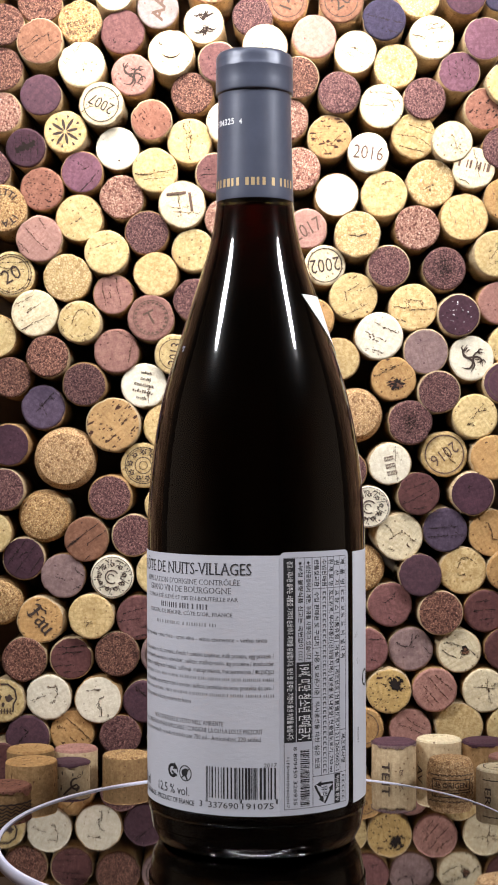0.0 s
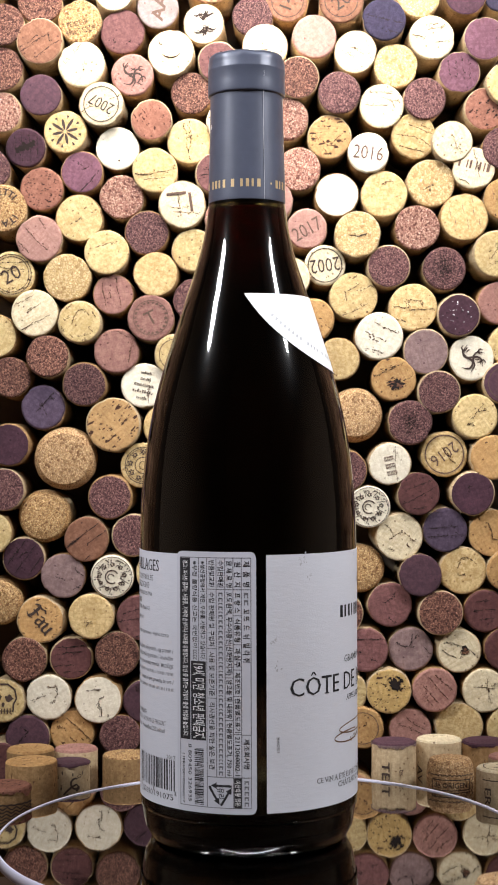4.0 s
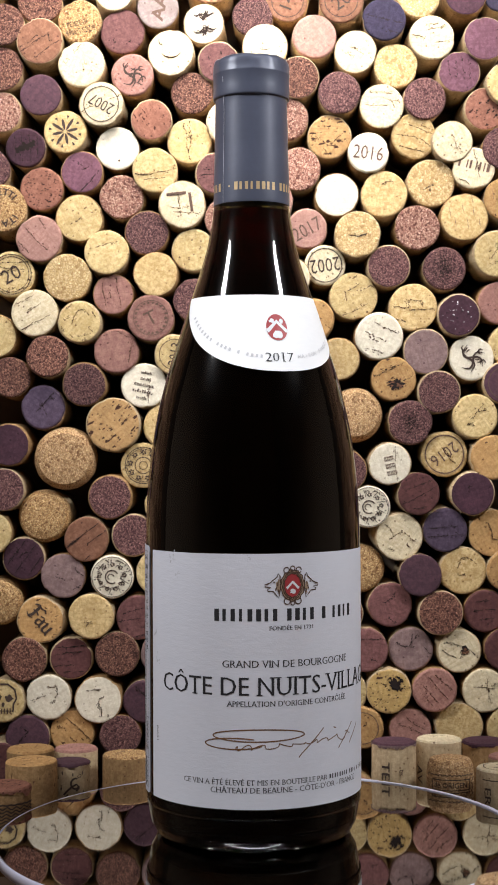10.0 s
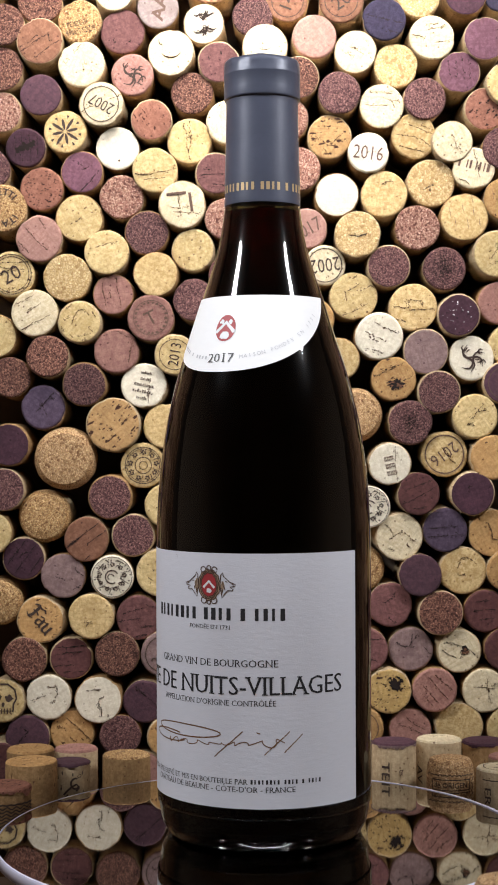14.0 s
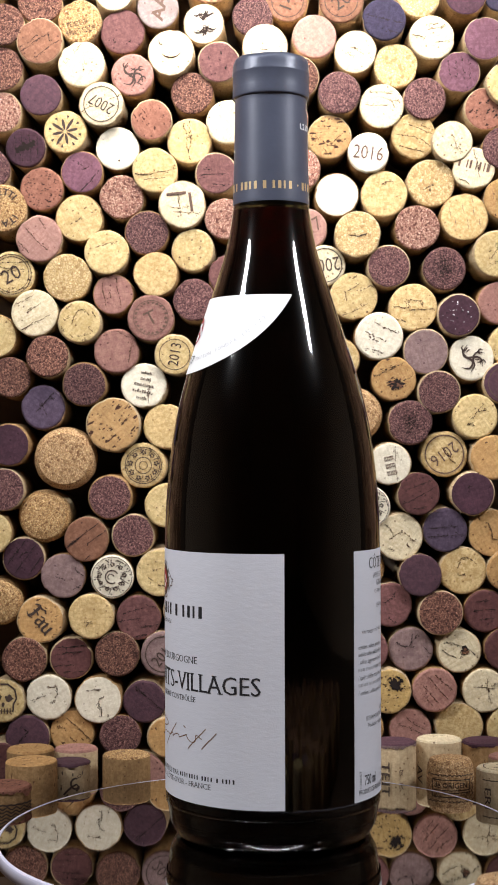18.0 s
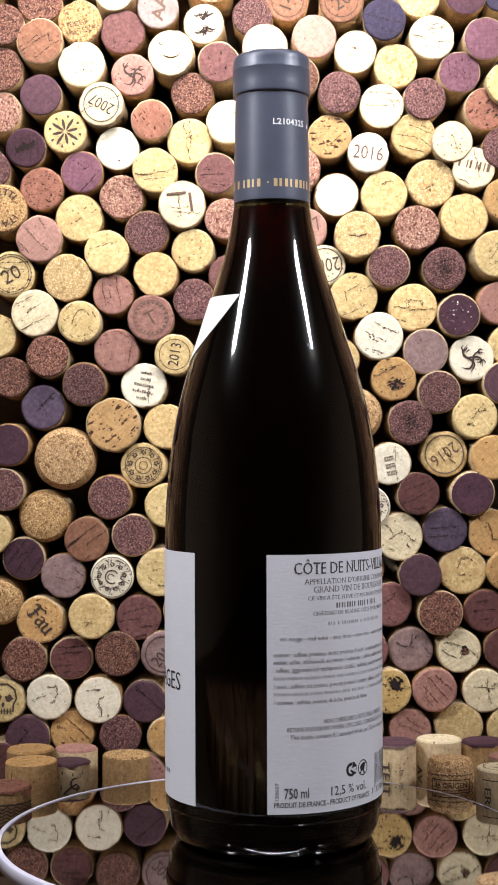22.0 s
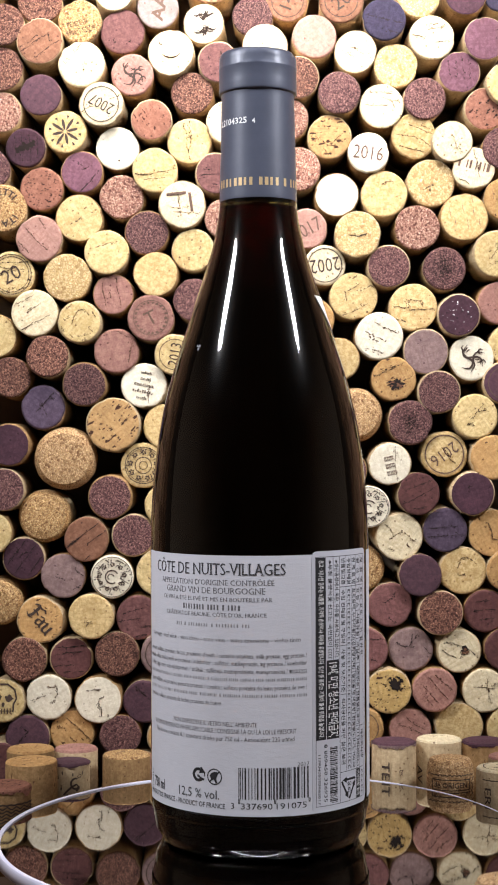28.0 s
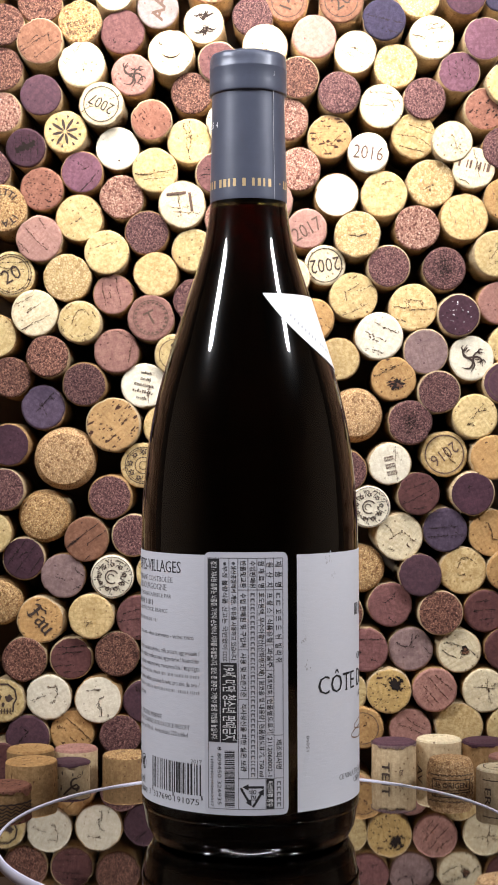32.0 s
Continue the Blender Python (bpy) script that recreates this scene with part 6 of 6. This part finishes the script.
    down(small, "※부정 불량식품 신고는 국번없이", 318, 78, 382, 14, p, 0.01)
    bars(dull, 318, 390, 424, (1, 1, 1, 1), p)
    down(small, "8 809450 326935", 298, 722, 924, 13, p)
    down(small, "11FRH00102662017", 272, 757, 932, 9, p)
    down(small, "유리", 410, 868, 906, 19, p, 0.015)
    tagged(part("lettering", small, BLACK, sticker), kind="stuff")
    tagged(part("lettering", dull, GREYINK, sticker), kind="stuff")
    light = bmesh.new()
    down(light, "경고 : 지나친 음주는 뇌졸중, 기억력 손상이나 치매를 유발합니다. 임신 중 음주는 기형아 출생 위험을 높입니다.", 280, 76, 698, 16, p2, 0.015)
    down(light, "19세 미만 청소년 판매금지", 331, 438, 698, 34, p2, 0.03)
    down(light, "이산화황 함유", 469, 840, 930, 14, p2, 0.015)
    tagged(part("lettering", light, WHITE, sticker), kind="stuff")
    code = bmesh.new()
    y = 735
    while y < 930:
        h = rnd.choice((1.6, 1.6, 3.2, 4.8))
        quad(code, 316, y + h, 350, y, p)
        y += h + rnd.choice((1.8, 1.8, 3.4))
    tagged(part("barcode", code, BLACK, sticker), kind="stuff")
    arrows = bmesh.new()
    for k in range(3):
        a, b = radians(120 * k + 30), radians(120 * k + 150)
        q, w = (410 + 48 * math.cos(a), 885 - 48 * math.sin(a)), (410 + 48 * math.cos(b), 885 - 48 * math.sin(b))
        mix_ = lambda t: (q[0] + (w[0] - q[0]) * t, q[1] + (w[1] - q[1]) * t)
        stroke(arrows, [mix_(0.12), mix_(0.45), mix_(0.72)], 8, p)
        stroke(arrows, [mix_(0.04), (mix_(0.12)[0] * 0.92 + 410 * 0.08, mix_(0.12)[1] * 0.92 + 885 * 0.08)], 8, p)
        d = mix_(0.66)
        e = mix_(0.92)
        nx, ny = -(w[1] - q[1]) / 83.0, (w[0] - q[0]) / 83.0
        arrows.faces.new([arrows.verts.new(p(*v)) for v in ((d[0] + nx * 11, d[1] + ny * 11), (d[0] - nx * 11, d[1] - ny * 11), e)])
    for f in arrows.faces:
        f.normal_flip()
    part("pictogram", arrows, BLACK, sticker, "three recycling arrows")


sticker_prints()

# neck label, a half-moon with a straight top
N0, N1 = 46.6, 239.4
neck = part("neck_label", label_sheet(N0, N1, lambda q: 0.2052 - 0.0287 * (1 - abs(2 * q - 1) ** 2.25), lambda q: 0.2054, 0.0003, 100, 14), PAPER_NECK, bottle, "glossy white half-moon neck label")
print_text(neck, "2017", 142.0, 0.1818, 0.0033, 0.0108, BLACK, 0.00046, serif=True, weight=-0.012)


FAINT = plain("print_faint", (0.55, 0.55, 0.57), 0.6, grain=0.1)


def along_edge(parent, text, start, end, mat):
    """Small capitals that follow the neck label's lower edge."""
    bm = bmesh.new()
    n = len(text)
    for i, ch in enumerate(text):
        if ch == " ":
            continue
        b = start + (end - start) * (i + 0.5) / n
        q = (b - N0) / (N1 - N0)
        z = 0.2052 - 0.0287 * (1 - abs(2 * q - 1) ** 2.25) + 0.0052
        slope = 0.0287 * 2.25 * abs(2 * q - 1) ** 1.25 * (1 if q > 0.5 else -1) * 2 / (radians(N1 - N0) * radius_at(z))
        p = skin(b, z, 0.00042, math.degrees(math.atan(slope)))
        if ch == "#":
            quad(bm, -0.0004, -0.0006, 0.0004, 0.0006, p)
        else:
            text_flat(bm, ch, 0.0014, None, p)
    tagged(part("lettering", bm, mat, parent), kind="stuff")


along_edge(neck, "MAISON FONDÉE EN 1731", 155.5, 219.5, FAINT)
along_edge(neck, "######## #### # ####", 68.0, 131.0, FAINT)


def neck_arms(parent):
    p, p2 = skin(142.3, 0.1930, 0.00045), skin(142.3, 0.1930, 0.00052)
    rnd = random.Random(2)
    bm = bmesh.new()
    blob(bm, 0, 0, 0.0041, 0.0050, p, rnd, 26, 0.0)
    part("emblem", bm, RED, parent, "red oval arms")
    bm = bmesh.new()
    stroke(bm, [(-0.0038, -0.0016), (0, 0.0022), (0.0038, -0.0016)], 0.0014, p2)
    blob(bm, 0, -0.0026, 0.0018, 0.0016, p2, rnd, 12, 0.2)
    for s in (-1, 1):
        blob(bm, s * 0.0019, 0.0024, 0.0008, 0.0008, p2, rnd, 10, 0.4)
    part("emblem", bm, WHITE, parent, "white chevron")


neck_arms(neck)

# capsule over the mouth and neck
def crumpled(bm):
    """Small dents and folds in the foil round the mouth."""
    for v in bm.verts:
        k = min(1.0, max(0.0, (v.co.z - 0.2915) / 0.002)) + 0.15
        n = noise.noise(v.co * 190) + 0.5 * noise.noise(v.co * 520)
        v.co.x *= 1 + 0.02 * k * n
        v.co.y *= 1 + 0.02 * k * n
        v.co.z += 0.00035 * k * noise.noise(v.co * 260)
    return bm


cap = part("capsule", crumpled(lathe(smooth_profile([(0.0147, 0.2417), (0.01475, 0.2430), (0.0146, 0.250), (0.0142, 0.265), (0.0139, 0.2800)], 3)
                            + [(0.0139, 0.2824), (0.01392, 0.2826), (0.0145, 0.2827), (0.01472, 0.2829), (0.01478, 0.2834), (0.01475, 0.2866), (0.01470, 0.2915), (0.01482, 0.2919),
                               (0.01482, 0.2924), (0.01466, 0.2928), (0.0146, 0.2952), (0.0144, 0.2968), (0.0140, 0.2977), (0.0134, 0.2981), (0.0124, 0.2983), (0.0060, 0.2982), (0.0005, 0.2982)], 96)), CAPSULE, bottle, "dark slate-grey capsule")


def on_capsule(bearing, z, off=0.00012, turn=0.0):
    def place(u, v):
        r = float(np.interp(z + v, [0.2417, 0.250, 0.265, 0.282, 0.2836, 0.2905, 0.2924, 0.2952, 0.2968, 0.2977], [0.0147, 0.0146, 0.0142, 0.0139, 0.0147, 0.0147, 0.0148, 0.0146, 0.0144, 0.0140])) + off
        a = radians(bearing) + u / 0.0145
        return (r * math.sin(a), -r * math.cos(a), z + v)
    return place


def capsule_prints():
    for dot in (86.5, 263.0):
        bm = bmesh.new()
        p = on_capsule(dot + 89, 0.2478)
        girth = radians(158) * 0.0145
        words = letters_of(8, 4, 1, 4)
        letter_bars(bm, words, girth, 0.0030, p, 0.32)
        blob(bm, -0.555 * girth, 0, 0.0004, 0.0004, p, random.Random(1), 8, 0.0)
        tagged(part("lettering", bm, GOLD, cap, "gold lettering"), kind="stuff")
    bm = bmesh.new()
    text_flat(bm, "L2104325", 0.0022, 0.0140, on_capsule(300.0, 0.2708), False, 0.02)
    text_flat(bm, "4", 0.0018, None, on_capsule(338.0, 0.2704), False, 0.02)
    tagged(part("lettering", bm, WHITE, cap, "pale stamped code"), kind="stuff")
    bm = bmesh.new()
    p = on_capsule(75.8, 0.2600, 0.00016)
    for k in range(8):
        quad(bm, -0.00012, -0.0182 + k * 0.005, 0.00012, -0.0182 + (k + 1) * 0.005 if k < 7 else 0.030, p)
    part("seam", bm, FOIL_EDGE, cap, "thin pale seam")


capsule_prints()


def smudge():
    """A dull spot of residue on the glass shoulder, and a few specks of dust."""
    rnd = random.Random(6)
    bm = bmesh.new()
    for _ in range(5):
        blob(bm, rnd.uniform(-0.0012, 0.0012), rnd.uniform(-0.0012, 0.0012), 0.0005, 0.0005, skin(296.8, 0.1853, 0.00012), rnd, 8, 0.4)
    for _ in range(26):
        p = skin(rnd.uniform(0, 360), rnd.uniform(0.118, 0.17), 0.00012)
        blob(bm, 0, 0, 0.00013, 0.00013, p, rnd, 5, 0.4)
    tagged(part("dust", bm, DUST, bottle, "pale dust specks on the glass"), kind="stuff")


DUST = plain("dust_grey", (0.22, 0.22, 0.25), 0.8, grain=0.3)
smudge()


def motions():
    rows_b, rows_t = [], []
    for k in range(33):
        turn = SPIN * k
        b = radians(OFFSET_AT + turn)
        rows_b.append((float(k), pose(OFFSET * math.sin(b), -OFFSET * math.cos(b), DISC_Z, 0, 0, turn)))
        rows_t.append((float(k), pose(0, 0, 0, 0, 0, turn - 50.0)))
    walk(bottle, rows_b)
    walk(turntable, rows_t)


motions()
